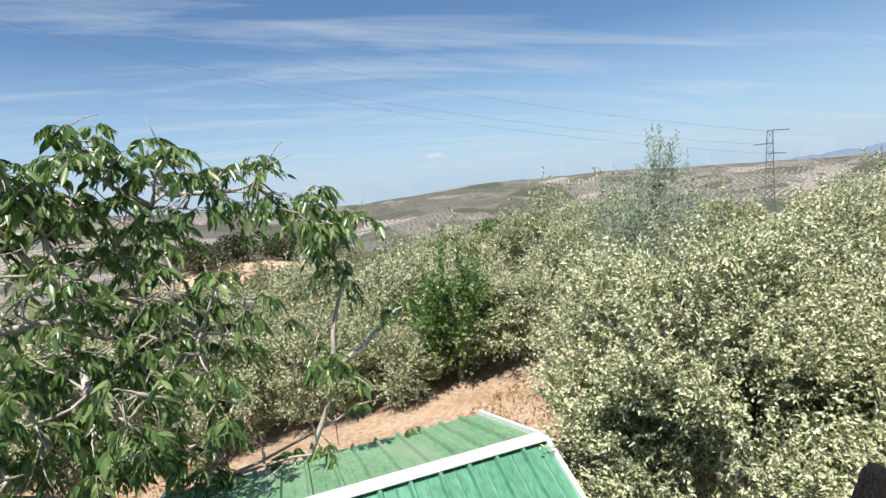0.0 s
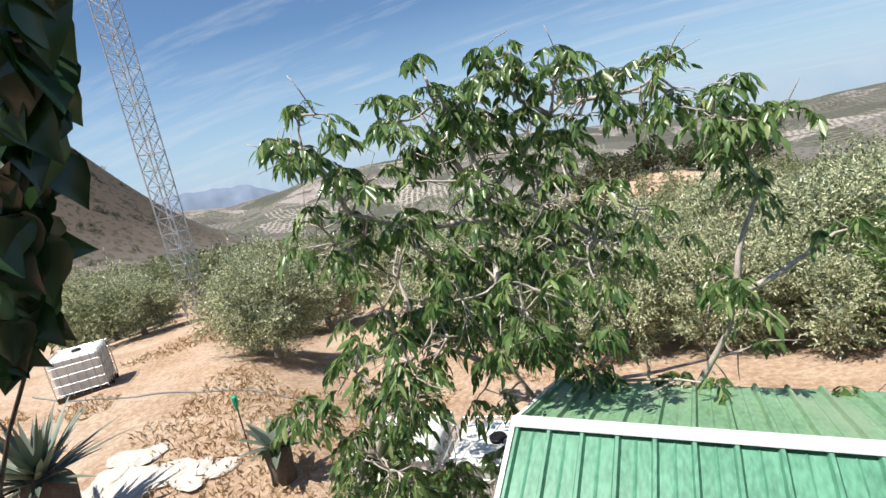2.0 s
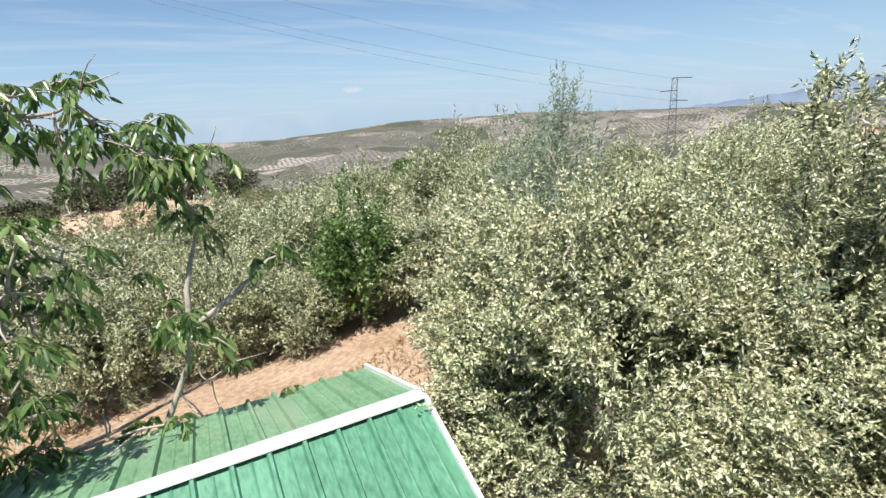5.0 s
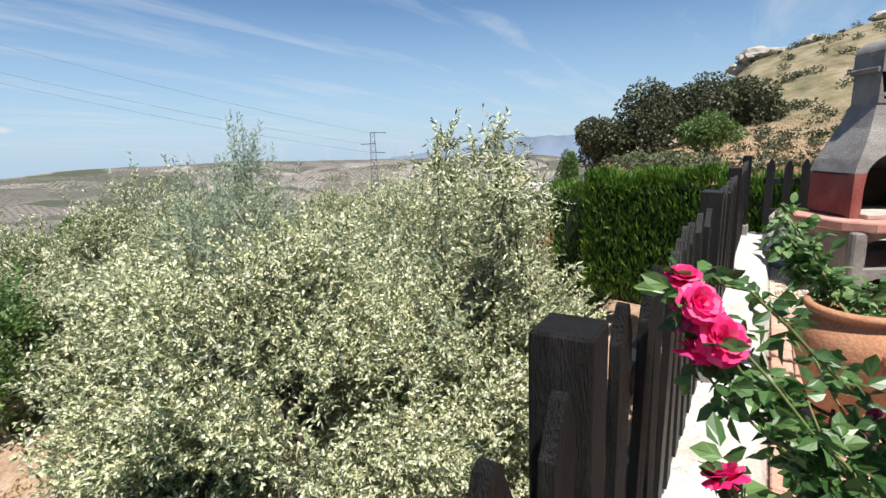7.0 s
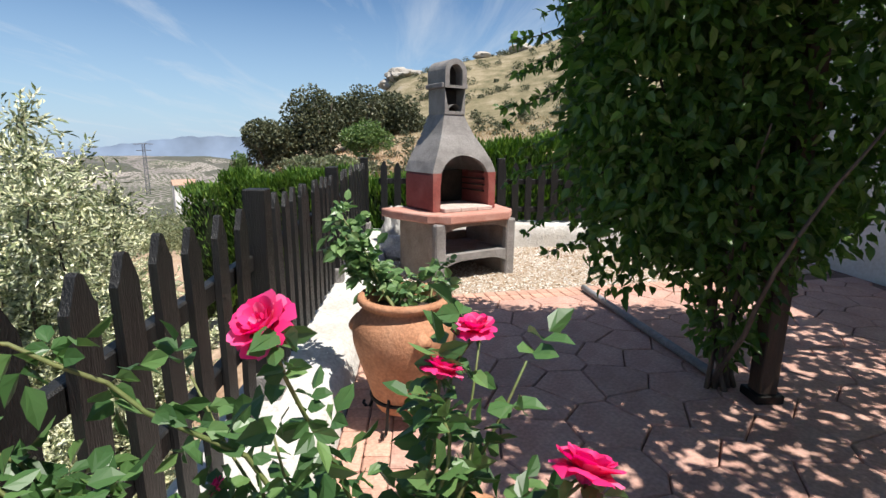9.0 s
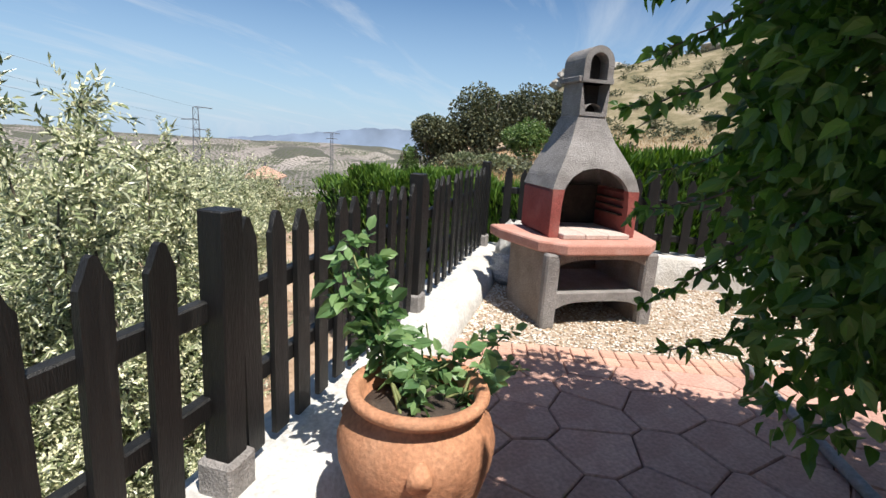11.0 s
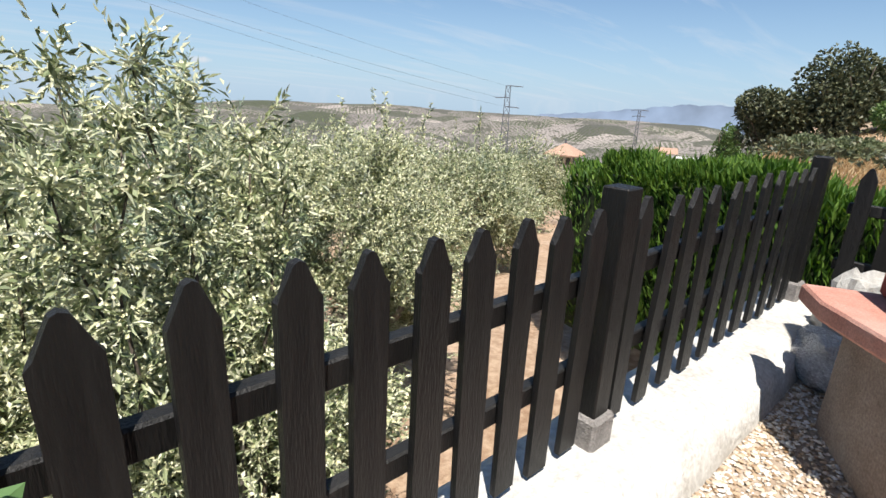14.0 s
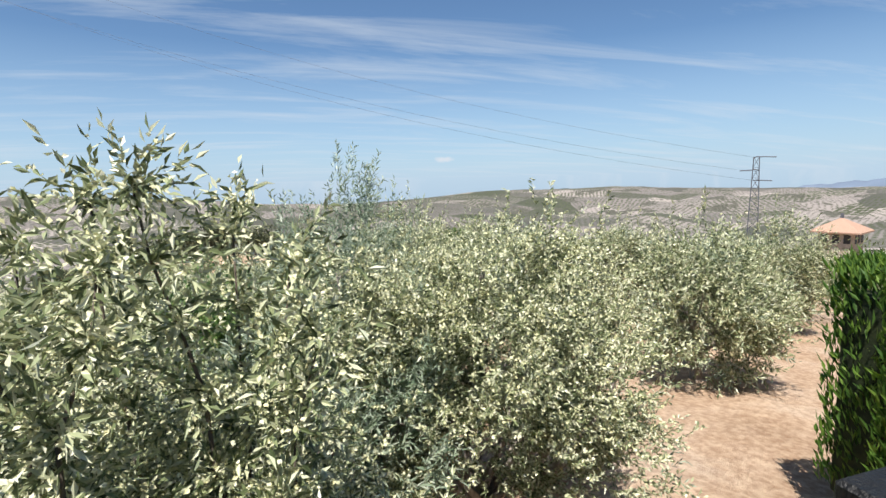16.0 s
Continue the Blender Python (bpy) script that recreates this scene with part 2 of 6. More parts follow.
M["olive_leaf"] = leafy("olive_leaf", [(0.0, (0.075, 0.10, 0.042)), (0.3, (0.20, 0.24, 0.115)), (0.65, (0.43, 0.46, 0.275)), (1.0, (0.68, 0.68, 0.50))], 0.36, 0.09)
M["olive_grey"] = leafy("olive_grey_leaf", [(0.0, (0.14, 0.20, 0.13)), (0.5, (0.29, 0.36, 0.25)), (1.0, (0.52, 0.57, 0.46))], 0.42, 0.2)
M["blossom"] = leafy("olive_blossom", [(0.0, (0.64, 0.62, 0.36)), (0.5, (0.76, 0.74, 0.49)), (1.0, (0.85, 0.83, 0.65))], 0.7, 0.10, 0.2)
M["walnut_leaf"] = leafy("walnut_leaf", [(0.0, (0.055, 0.11, 0.036)), (0.5, (0.125, 0.215, 0.07)), (0.85, (0.22, 0.32, 0.115)), (1.0, (0.36, 0.42, 0.19))], 0.28, 0.34)
M["rose_leaf"] = leafy("rose_leaf", [(0.0, (0.035, 0.085, 0.025)), (0.6, (0.075, 0.16, 0.05)), (1.0, (0.14, 0.24, 0.075))], 0.4, 0.25)
M["vine_leaf"] = leafy("vine_leaf", [(0.0, (0.045, 0.10, 0.022)), (0.6, (0.09, 0.185, 0.04)), (1.0, (0.17, 0.29, 0.075))], 0.32, 0.5)
M["ivy_leaf"] = leafy("glossy_dark_leaf", [(0.0, (0.012, 0.035, 0.012)), (1.0, (0.03, 0.07, 0.022))], 0.25, 0.12, 0.6)
M["petal"] = leafy("rose_petal", [(0.0, (0.72, 0.02, 0.16)), (0.6, (0.86, 0.06, 0.28)), (1.0, (0.90, 0.22, 0.42))], 0.55, 0.35, 0.3)
M["hedge_leaf"] = leafy("cypress_green", [(0.0, (0.04, 0.095, 0.016)), (0.5, (0.085, 0.17, 0.028)), (1.0, (0.17, 0.27, 0.045))], 0.6, 0.25, 0.3)
M["oak_leaf"] = leafy("holm_oak_leaf", [(0.0, (0.04, 0.05, 0.026)), (0.5, (0.085, 0.098, 0.05)), (1.0, (0.16, 0.165, 0.09))], 0.5, 0.12, 0.4)
M["light_leaf"] = leafy("light_green_leaf", [(0.0, (0.06, 0.115, 0.03)), (0.5, (0.10, 0.17, 0.045)), (1.0, (0.17, 0.24, 0.08))], 0.5, 0.25)
M["straw"] = leafy("dry_straw", [(0.0, (0.30, 0.20, 0.10)), (0.5, (0.45, 0.32, 0.17)), (1.0, (0.58, 0.46, 0.28))], 0.8, 0.2, 0.2)
M["agave_leaf"] = leafy("agave_blade", [(0.0, (0.07, 0.10, 0.07)), (1.0, (0.16, 0.19, 0.14))], 0.5, 0.05)


# ---- mesh tools ----
class Build:
    """Gathers vertices and faces for one mesh."""

    def __init__(self):
        self.v, self.f, self.n = [], [], 0

    def add(self, verts, faces):
        verts = np.asarray(verts, float).reshape(-1, 3)
        self.v.append(verts)
        for f in faces:
            self.f.append(tuple(int(i) + self.n for i in f))
        self.n += len(verts)

    def add_many(self, verts, faces):
        """verts: k x m x 3, the same faces for each of the k pieces."""
        k, m, _ = verts.shape
        fa = (np.arange(k)[:, None, None] * m + np.asarray(faces)[None]).reshape(-1, len(faces[0])) + self.n
        self.v.append(verts.reshape(-1, 3))
        self.f.extend(map(tuple, fa.tolist()))
        self.n += k * m

    def tube(self, pts, radii, sides=6):
        pts = np.asarray(pts, float)
        k = len(pts)
        d = np.gradient(pts, axis=0)
        d /= np.linalg.norm(d, axis=1, keepdims=True) + 1e-9
        up = np.array((0.31, 0.17, 0.93)) if abs(d[0][2]) < 0.9 else np.array((1.0, 0.1, 0.0))
        a = np.cross(d, up); a /= np.linalg.norm(a, axis=1, keepdims=True) + 1e-9
        b = np.cross(d, a)
        th = np.linspace(0, 2 * np.pi, sides, endpoint=False)
        r = np.broadcast_to(np.asarray(radii, float), (k,))
        ring = pts[:, None] + r[:, None, None] * (np.cos(th)[None, :, None] * a[:, None] + np.sin(th)[None, :, None] * b[:, None])
        fs = [(i * sides + j, i * sides + (j + 1) % sides, (i + 1) * sides + (j + 1) % sides, (i + 1) * sides + j)
              for i in range(k - 1) for j in range(sides)]
        fs += [tuple(range(sides))[::-1], tuple((k - 1) * sides + j for j in range(sides))]
        self.add(ring.reshape(-1, 3), fs)

    def box(self, lo, hi, bevel=0.0):
        x0, y0, z0 = lo
        x1, y1, z1 = hi
        b = min(bevel, (x1 - x0) * 0.45, (y1 - y0) * 0.45, (z1 - z0) * 0.45)
        if b <= 0:
            v = [(x, y, z) for z in (z0, z1) for y in (y0, y1) for x in (x0, x1)]
            self.add(v, [(0, 2, 3, 1), (4, 5, 7, 6), (0, 1, 5, 4), (2, 6, 7, 3), (0, 4, 6, 2), (1, 3, 7, 5)])
            return
        rings = []
        for z, i in ((z0, b), (z0 + b, 0), (z1 - b, 0), (z1, b)):
            rings += [(x0 + i + (b if not i else 0), y0 + i, z), (x1 - i - (b if not i else 0), y0 + i, z), (x1 - i, y0 + i + (b if not i else 0), z),
                      (x1 - i, y1 - i - (b if not i else 0), z), (x1 - i - (b if not i else 0), y1 - i, z), (x0 + i + (b if not i else 0), y1 - i, z),
                      (x0 + i, y1 - i - (b if not i else 0), z), (x0 + i, y0 + i + (b if not i else 0), z)]
        fs = [(r * 8 + j, r * 8 + (j + 1) % 8, (r + 1) * 8 + (j + 1) % 8, (r + 1) * 8 + j) for r in range(3) for j in range(8)]
        fs += [tuple(range(8))[::-1], tuple(24 + j for j in range(8))]
        self.add(rings, fs)

    def lathe(self, profile, segs=40):
        k = len(profile)
        th = np.linspace(0, 2 * np.pi, segs, endpoint=False)
        v = [(r * math.cos(t), r * math.sin(t), z) for r, z in profile for t in th]
        fs = [(i * segs + j, i * segs + (j + 1) % segs, (i + 1) * segs + (j + 1) % segs, (i + 1) * segs + j)
              for i in range(k - 1) for j in range(segs)]
        self.add(v, fs)

    def mesh(self, name, material, smooth=False):
        me = bpy.data.meshes.new(name)
        v = np.concatenate(self.v) if self.v else np.zeros((0, 3))
        me.from_pydata(v.tolist(), [], self.f)
        if material:
            me.materials.append(material)
        if smooth:
            me.polygons.foreach_set("use_smooth", [True] * len(me.polygons))
        me.update()
        return me


def part(name, build, material, parent=None, label="", smooth=False, m=None):
    ob = new(name, build.mesh(name, material, smooth))
    ob.parent = parent
    if m is not None:
        ob.matrix_basis = m
    if label:
        tagged(ob, label=label)
    if name in ("crown", "foliage", "blossom", "sucker_growth", "sepal", "bracing", "leaf_stalk", "blade"):
        tagged(ob, kind="stuff")
    return ob


def thing(name, m, label, category, group="", kind=""):
    ob = new(name)
    ob.empty_display_size = 0.1
    ob.matrix_basis = m
    return tagged(ob, label, category, group, kind)


def unit(a):
    return a / (np.linalg.norm(a, axis=-1, keepdims=True) + 1e-9)


def leaf_blades(build, rng, p, d, length, width, curl=0.15, full=False):
    """Leaves at the points p, pointing along d: folded rhombs, or with full a rounder blade of four quads' outline."""
    k = len(p)
    d = unit(d)
    n = unit(np.cross(d, rng.normal(size=(k, 3))) + np.array((0, 0, 0.35)))
    s = unit(np.cross(d, n)); n = np.cross(s, d)
    L = np.broadcast_to(np.asarray(length, float), (k,))[:, None]
    W = np.broadcast_to(np.asarray(width, float), (k,))[:, None]
    tip = p + d * L - n * L * curl + np.array((0, 0, -1.0)) * L * curl * 0.6
    if not full:
        mid = p + d * L * 0.45
        v = np.stack([p, mid + s * W * 0.5 + n * W * 0.18, tip, mid - s * W * 0.5 + n * W * 0.18], 1)
        build.add_many(v, [(0, 1, 2), (0, 2, 3)])
    else:
        m1, m2 = p + d * L * 0.28, p + d * L * 0.66 - n * L * curl * 0.4
        v = np.stack([p, m1 + s * W * 0.46 + n * W * 0.16, m2 + s * W * 0.40 + n * W * 0.14, tip,
                      m2 - s * W * 0.40 + n * W * 0.14, m1 - s * W * 0.46 + n * W * 0.16, m1, m2], 1)
        build.add_many(v, [(0, 1, 2, 6), (6, 2, 3, 7), (0, 6, 4, 5), (6, 7, 3, 4)])


def curve_points(a, b, bend, k, rng):
    t = np.linspace(0, 1, k)[:, None]
    a, b = np.asarray(a, float), np.asarray(b, float)
    side = rng.normal(size=3) * bend * np.linalg.norm(b - a)
    w = np.cumsum(rng.normal(size=(k, 3)), 0) * bend * 0.12 * np.linalg.norm(b - a)
    w -= w[0] + (w[-1] - w[0]) * t
    return a + (b - a) * t + side * (4 * t * (1 - t)) * 0.5 + w


def smooth01(a, b, x):
    t = np.clip((np.asarray(x, float) - a) / (b - a), 0, 1)
    return t * t * (3 - 2 * t)


# ---- land ----
PROFILE_D = [0, 8, 14, 30, 70, 150, 300, 450, 700, 1000, 1600, 2600, 4600]
PROFILE_Z = [0, -0.5, -1.2, -3.6, -11, -27, -50, -58, -50, -43, -50, -70, -90]


RIDGE_AZ = [-80, -54, -50, -40, -22, -16, -2, 8, 25, 34, 50, 57, 66, 72]
RIDGE_EL = [-1.5, -1.9, -2.4, -1.2, -0.6, -1.0, -2.2, -2.5, -1.4, -1.35, -1.7, -1.6, -1.6, -1.7]


def vnoise(x, y, scale, seed=0.0):
    """Smooth noise from sines, for whole arrays."""
    x, y = x / scale + seed * 3.1, y / scale - seed * 1.7
    return (np.sin(x * 1.3 + 1.7 * np.sin(y * 0.9 + seed)) + np.sin(y * 1.7 + 1.3 * np.sin(x * 1.1 - seed)) +
            0.5 * np.sin(x * 3.1 + y * 2.3 + seed) + 0.5 * np.sin(x * 2.7 - y * 3.3)) / 3.0


def land(x, y):
    """Height of the open ground."""
    x, y = np.asarray(x, float), np.asarray(y, float)
    dx, dy = x - 3.0, y
    d = np.hypot(dx, dy)
    az = np.degrees(np.arctan2(dx, dy))
    near = -3.0 + 1.5 * smooth01(1.0, 10.0, x)
    bank = smooth01(1.3, -0.6, y) * smooth01(8.2, 9.6, x)
    near = near + (-0.15 - near) * bank
    fall = np.interp(d, PROFILE_D, PROFILE_Z)
    left = smooth01(-20, -60, az) * smooth01(12, 60, d)
    level = smooth01(-46, -60, az) * smooth01(45, 19, d)
    fall = fall * (1 - 0.45 * left - 0.85 * level * (1 - left))
    z = near + fall
    # the far side of the valley climbs to a ridge line
    crest = np.interp(az, RIDGE_AZ, RIDGE_EL)
    tilt = np.interp(d, [150, 300, 450, 700, 1000, 1300, 1700, 4600], [-11, -9.6, -7.4, -5.2, -3.3, -2.0, -2.6, -2.6]) + (crest + 2.0) * smooth01(350, 1250, d)
    rough = smooth01(250, 600, d) * (1 - 0.8 * smooth01(1050, 1300, d))
    tilt = tilt + rough * (0.60 * vnoise(x, y, 95, 1.0) + 0.42 * vnoise(x, y, 45, 2.0) + 0.30 * vnoise(x, y, 190, 3.0) + 0.16 * vnoise(x, y, 22, 4.0))
    zf = 1.4 + d * np.tan(np.radians(tilt))
    f = smooth01(120, 260, d)
    z = z * (1 - f) + zf * f
    # wooded rise behind the walnut
    z = z + 11 * np.exp(-(((x + 12) / 34) ** 2 + ((y - 125) / 24) ** 2))
    # brown hill far out along the terrace's other side
    z = z + 165 * np.exp(-(((x + 406) / 106) ** 2 + ((y - 133) / 106) ** 2))
    # stony hillside that climbs beyond the barbecue
    top = np.interp(az, [70, 78, 84, 88, 94, 100, 105, 115, 150], [-2.8, -1.0, 3.0, 6.6, 8.2, 9.0, 10.4, 13, 14])
    start = np.interp(d, [9, 15, 30, 66], [-8.5, -6, -4.2, -3.2])
    el = start + (top - start) * smooth01(25, 122, d) + smooth01(20, 60, d) * 0.35 * vnoise(x, y, 10, 5.0)
    zs = 1.35 + np.minimum(d, 135) * np.tan(np.radians(el)) - np.maximum(d - 135, 0) * 0.05
    side = smooth01(67, 76, az) * smooth01(178, 150, az) * smooth01(8.0, 13.0, d)
    z = z * (1 - side) + zs * side
    z = z + 0.05 * vnoise(x, y, 1.3, 6.0) + 0.03 * vnoise(x, y, 0.5, 7.0)
    back = smooth01(0.4, -0.6, y) * smooth01(-4.5, -3.6, x) * smooth01(9.4, 8.8, x)
    return z * (1 - back) + back * -2.6


def land_material():
    m, n, l, p = mat_base("dry_olive_land")
    co = n.new("ShaderNodeNewGeometry")
    def noise_(scale, detail=6, rough=0.6, dist=0.0):
        t = n.new("ShaderNodeTexNoise"); t.inputs["Scale"].default_value = scale; t.inputs["Detail"].default_value = detail
        t.inputs["Roughness"].default_value = rough; t.inputs["Distortion"].default_value = dist
        l.new(co.outputs["Position"], t.inputs["Vector"])
        return t
    def mixc(fac, a, b):
        x = n.new("ShaderNodeMix"); x.data_type = "RGBA"
        l.new(fac, x.inputs["Factor"])
        for k, v in (("A", a), ("B", b)):
            if isinstance(v, tuple):
                x.inputs[k].default_value = (*v, 1)
            else:
                l.new(v, x.inputs[k])
        return x.outputs["Result"]
    def rng_(src, a, b, lo=0.0, hi=1.0):
        x = n.new("ShaderNodeMapRange"); x.inputs[1].default_value = a; x.inputs[2].default_value = b
        x.inputs[3].default_value = lo; x.inputs[4].default_value = hi
        l.new(src, x.inputs[0])
        return x.outputs[0]
    # near: pale earth, straw, small stones
    n1, n2, n3 = noise_(0.7, 8), noise_(9.0, 6, 0.7), noise_(60.0, 4)
    r1 = ramp(n, [(0.35, (0.38, 0.25, 0.165)), (0.5, (0.50, 0.36, 0.26)), (0.65, (0.62, 0.50, 0.40))])
    l.new(n1.outputs[0], r1.inputs[0])
    r2 = ramp(n, [(0.40, (0.27, 0.165, 0.10)), (0.60, (0.62, 0.47, 0.33))])
    l.new(n2.outputs[0], r2.inputs[0])
    near = mixc(rng_(n3.outputs[0], 0.35, 0.65, 0.3, 0.7), r1.outputs[0], r2.outputs[0])
    # far: patchwork of groves: parcels, tree rows, bare soil
    sep = n.new("ShaderNodeSeparateXYZ"); l.new(co.outputs["Position"], sep.inputs[0])
    warp = noise_(0.012, 3)
    parcels = n.new("ShaderNodeTexVoronoi"); parcels.inputs["Scale"].default_value = 0.0105; parcels.inputs["Randomness"].default_value = 0.95
    add = n.new("ShaderNodeVectorMath"); add.operation = "MULTIPLY_ADD"
    add.inputs[1].default_value = (60, 60, 0)
    l.new(warp.outputs["Color"], add.inputs[0]); l.new(co.outputs["Position"], add.inputs[2])
    l.new(add.outputs[0], parcels.inputs["Vector"])
    psep = n.new("ShaderNodeSeparateColor"); l.new(parcels.outputs["Color"], psep.inputs[0])
    soil = ramp(n, [(0.0, (0.07, 0.072, 0.062)), (0.25, (0.15, 0.138, 0.128)), (0.55, (0.225, 0.20, 0.188)), (1.0, (0.38, 0.335, 0.305))])
    l.new(psep.outputs[0], soil.inputs[0])
    # trees as small dark dots on a jittered grid, turned from parcel to parcel
    ang = n.new("ShaderNodeMath"); ang.operation = "MULTIPLY"; ang.inputs[1].default_value = 6.28
    l.new(psep.outputs[1], ang.inputs[0])
    rot = n.new("ShaderNodeVectorRotate"); rot.rotation_type = "Z_AXIS"
    l.new(co.outputs["Position"], rot.inputs["Vector"]); l.new(ang.outputs[0], rot.inputs["Angle"])
    dots = n.new("ShaderNodeTexVoronoi"); dots.voronoi_dimensions = "2D"; dots.inputs["Scale"].default_value = 0.135
    dots.inputs["Randomness"].default_value = 0.30
    l.new(rot.outputs[0], dots.inputs["Vector"])
    thick = rng_(psep.outputs[2], 0.0, 1.0, 0.20, 0.50)
    cmp_ = n.new("ShaderNodeMath"); cmp_.operation = "SUBTRACT"; l.new(thick, cmp_.inputs[0]); l.new(dots.outputs["Distance"], cmp_.inputs[1])
    tree_mask = rng_(cmp_.outputs[0], -0.04, 0.05)
    scrub = noise_(0.02, 8, 0.65)
    scrub_mask = rng_(scrub.outputs[0], 0.555, 0.585)
    tone = noise_(0.35, 4)
    tr = ramp(n, [(0.3, (0.05, 0.06, 0.035)), (0.7, (0.10, 0.11, 0.07))])
    l.new(tone.outputs[0], tr.inputs[0])
    farc = mixc(tree_mask, soil.outputs[0], tr.outputs[0])
    farc = mixc(scrub_mask, farc, mixc(rng_(tone.outputs[0], 0.4, 0.6), (0.06, 0.062, 0.05), (0.13, 0.125, 0.10)))
    brown = mixc(rng_(tone.outputs[0], 0.52, 0.60), (0.115, 0.092, 0.072), (0.05, 0.05, 0.036))
    west = n.new("ShaderNodeMath"); west.operation = "MULTIPLY"
    l.new(rng_(sep.outputs["X"], -210, -290), west.inputs[0]); l.new(rng_(sep.outputs["Y"], 270, 220), west.inputs[1])
    farc = mixc(west.outputs[0], farc, brown)
    dist = n.new("ShaderNodeVectorMath"); dist.operation = "LENGTH"
    l.new(co.outputs["Position"], dist.inputs[0])
    far_mask = rng_(dist.outputs["Value"], 120, 230)
    # hillside: straw grass and stones
    hill = noise_(0.22, 8, 0.7)
    hr = ramp(n, [(0.33, (0.10, 0.098, 0.055)), (0.48, (0.205, 0.175, 0.105)), (0.60, (0.30, 0.25, 0.165)), (0.72, (0.30, 0.28, 0.235))])
    l.new(hill.outputs[0], hr.inputs[0])
    hm = rng_(sep.outputs["Z"], -1.0, 3.0)
    xm = rng_(sep.outputs["X"], 6.0, 14.0)
    mm = n.new("ShaderNodeMath"); mm.operation = "MULTIPLY"; l.new(hm, mm.inputs[0]); l.new(xm, mm.inputs[1])
    col = mixc(far_mask, near, farc)
    col = mixc(mm.outputs[0], col, hr.outputs[0])
    # air between: distance bleaches and blues the land
    l.new(col, p.inputs["Base Color"])
    p.inputs["Roughness"].default_value = 0.95
    p.inputs["Specular IOR Level"].default_value = 0.1
    bp = n.new("ShaderNodeBump"); bp.inputs["Strength"].default_value = 0.8; bp.inputs["Distance"].default_value = 0.04
    ad = n.new("ShaderNodeMath"); ad.operation = "ADD"; l.new(n2.outputs[0], ad.inputs[0]); l.new(n3.outputs[0], ad.inputs[1])
    l.new(ad.outputs[0], bp.inputs["Height"]); l.new(bp.outputs[0], p.inputs["Normal"])
    return m


def build_ground():
    radii = np.concatenate([np.linspace(0.0, 14, 57), np.geomspace(14.4, 4600, 190)])
    az = np.radians(np.concatenate([np.arange(-100, 125, 0.45), np.arange(125, 260, 3.0)]))
    x = 3.0 + radii[:, None] * np.sin(az)[None]
    y = radii[:, None] * np.cos(az)[None]
    z = land(x, y)
    k, q = x.shape
    idx = np.arange(k * q).reshape(k, q)
    nxt = np.roll(idx, -1, axis=1)
    faces = np.stack([idx[:-1], idx[1:], nxt[1:], nxt[:-1]], -1).reshape(-1, 4)
    b = Build()
    b.v.append(np.stack([x, y, z], -1).reshape(-1, 3)); b.f = list(map(tuple, faces.tolist())); b.n = k * q
    ob = part("ground", b, land_material(), smooth=True)
    tagged(ob, "dry stony olive land falling into a wide valley", "ground", kind="structure")


build_ground()

# ---- terrace ----
WALL_Z = 0.185
FENCE_Y = 0.30


def build_terrace():
    b = Build()
    b.box((-3.5, -5.0, -3.4), (9.07, 0.42, -0.03))
    tagged(part("floor", b, M["joint"]), "dark joint bed under the stamped paving of the terrace", "floor", kind="structure")
    # low whitewashed wall, leaning face, worn top
    nx = 150
    xs = np.linspace(-3.5, 9.06, nx)
    rng = np.random.default_rng(3)
    prof = [(-0.02, -0.05), (0.0, 0.02), (0.03, 0.13), (0.055, WALL_Z - 0.05), (0.085, WALL_Z - 0.01), (0.14, WALL_Z), (0.42, WALL_Z + 0.005), (0.47, WALL_Z - 0.02), (0.49, -0.6), (0.50, -3.6)]
    v = []
    for i, x in enumerate(xs):
        for j, (y, z) in enumerate(prof):
            v.append((x, y + 0.010 * noise.noise((x * 3, j * 1.7, 0)), z + 0.012 * noise.noise((x * 2.3, j, 9)) * (0 < j < 8)))
    k = len(prof)
    fs = [(i * k + j, (i + 1) * k + j, (i + 1) * k + j + 1, i * k + j + 1) for i in range(nx - 1) for j in range(k - 1)]
    fs += [tuple(range(k)), tuple((nx - 1) * k + j for j in range(k))[::-1]]
    w = Build(); w.add(v, fs)
    tagged(part("wall_north", w, M["whitewash"], smooth=True), "low whitewashed retaining wall with chipped sloping face", "wall", kind="structure")
    # wall at the far end under the cross fence
    e = Build()
    for x0, y0, y1 in ((8.62, -5.0, -0.02),):
        ys = np.linspace(y0, y1, 60)
        v = []
        for y in ys:
            for j, (x, z) in enumerate([(8.74, -0.05), (8.76, 0.12), (8.78, 0.26), (8.84, 0.30), (9.06, 0.30), (9.09, -0.8)]):
                v.append((x + 0.012 * noise.noise((y * 3, j * 2.0, 4)), y, z + 0.012 * noise.noise((y * 2, j, 2))))
        fs = [(i * 6 + j, i * 6 + j + 1, (i + 1) * 6 + j + 1, (i + 1) * 6 + j) for i in range(59) for j in range(5)]
        e.add(v, fs)
    tagged(part("wall_east", e, M["whitewash"], smooth=True), "low whitewashed wall at the end of the gravel", "wall", kind="structure")


build_terrace()


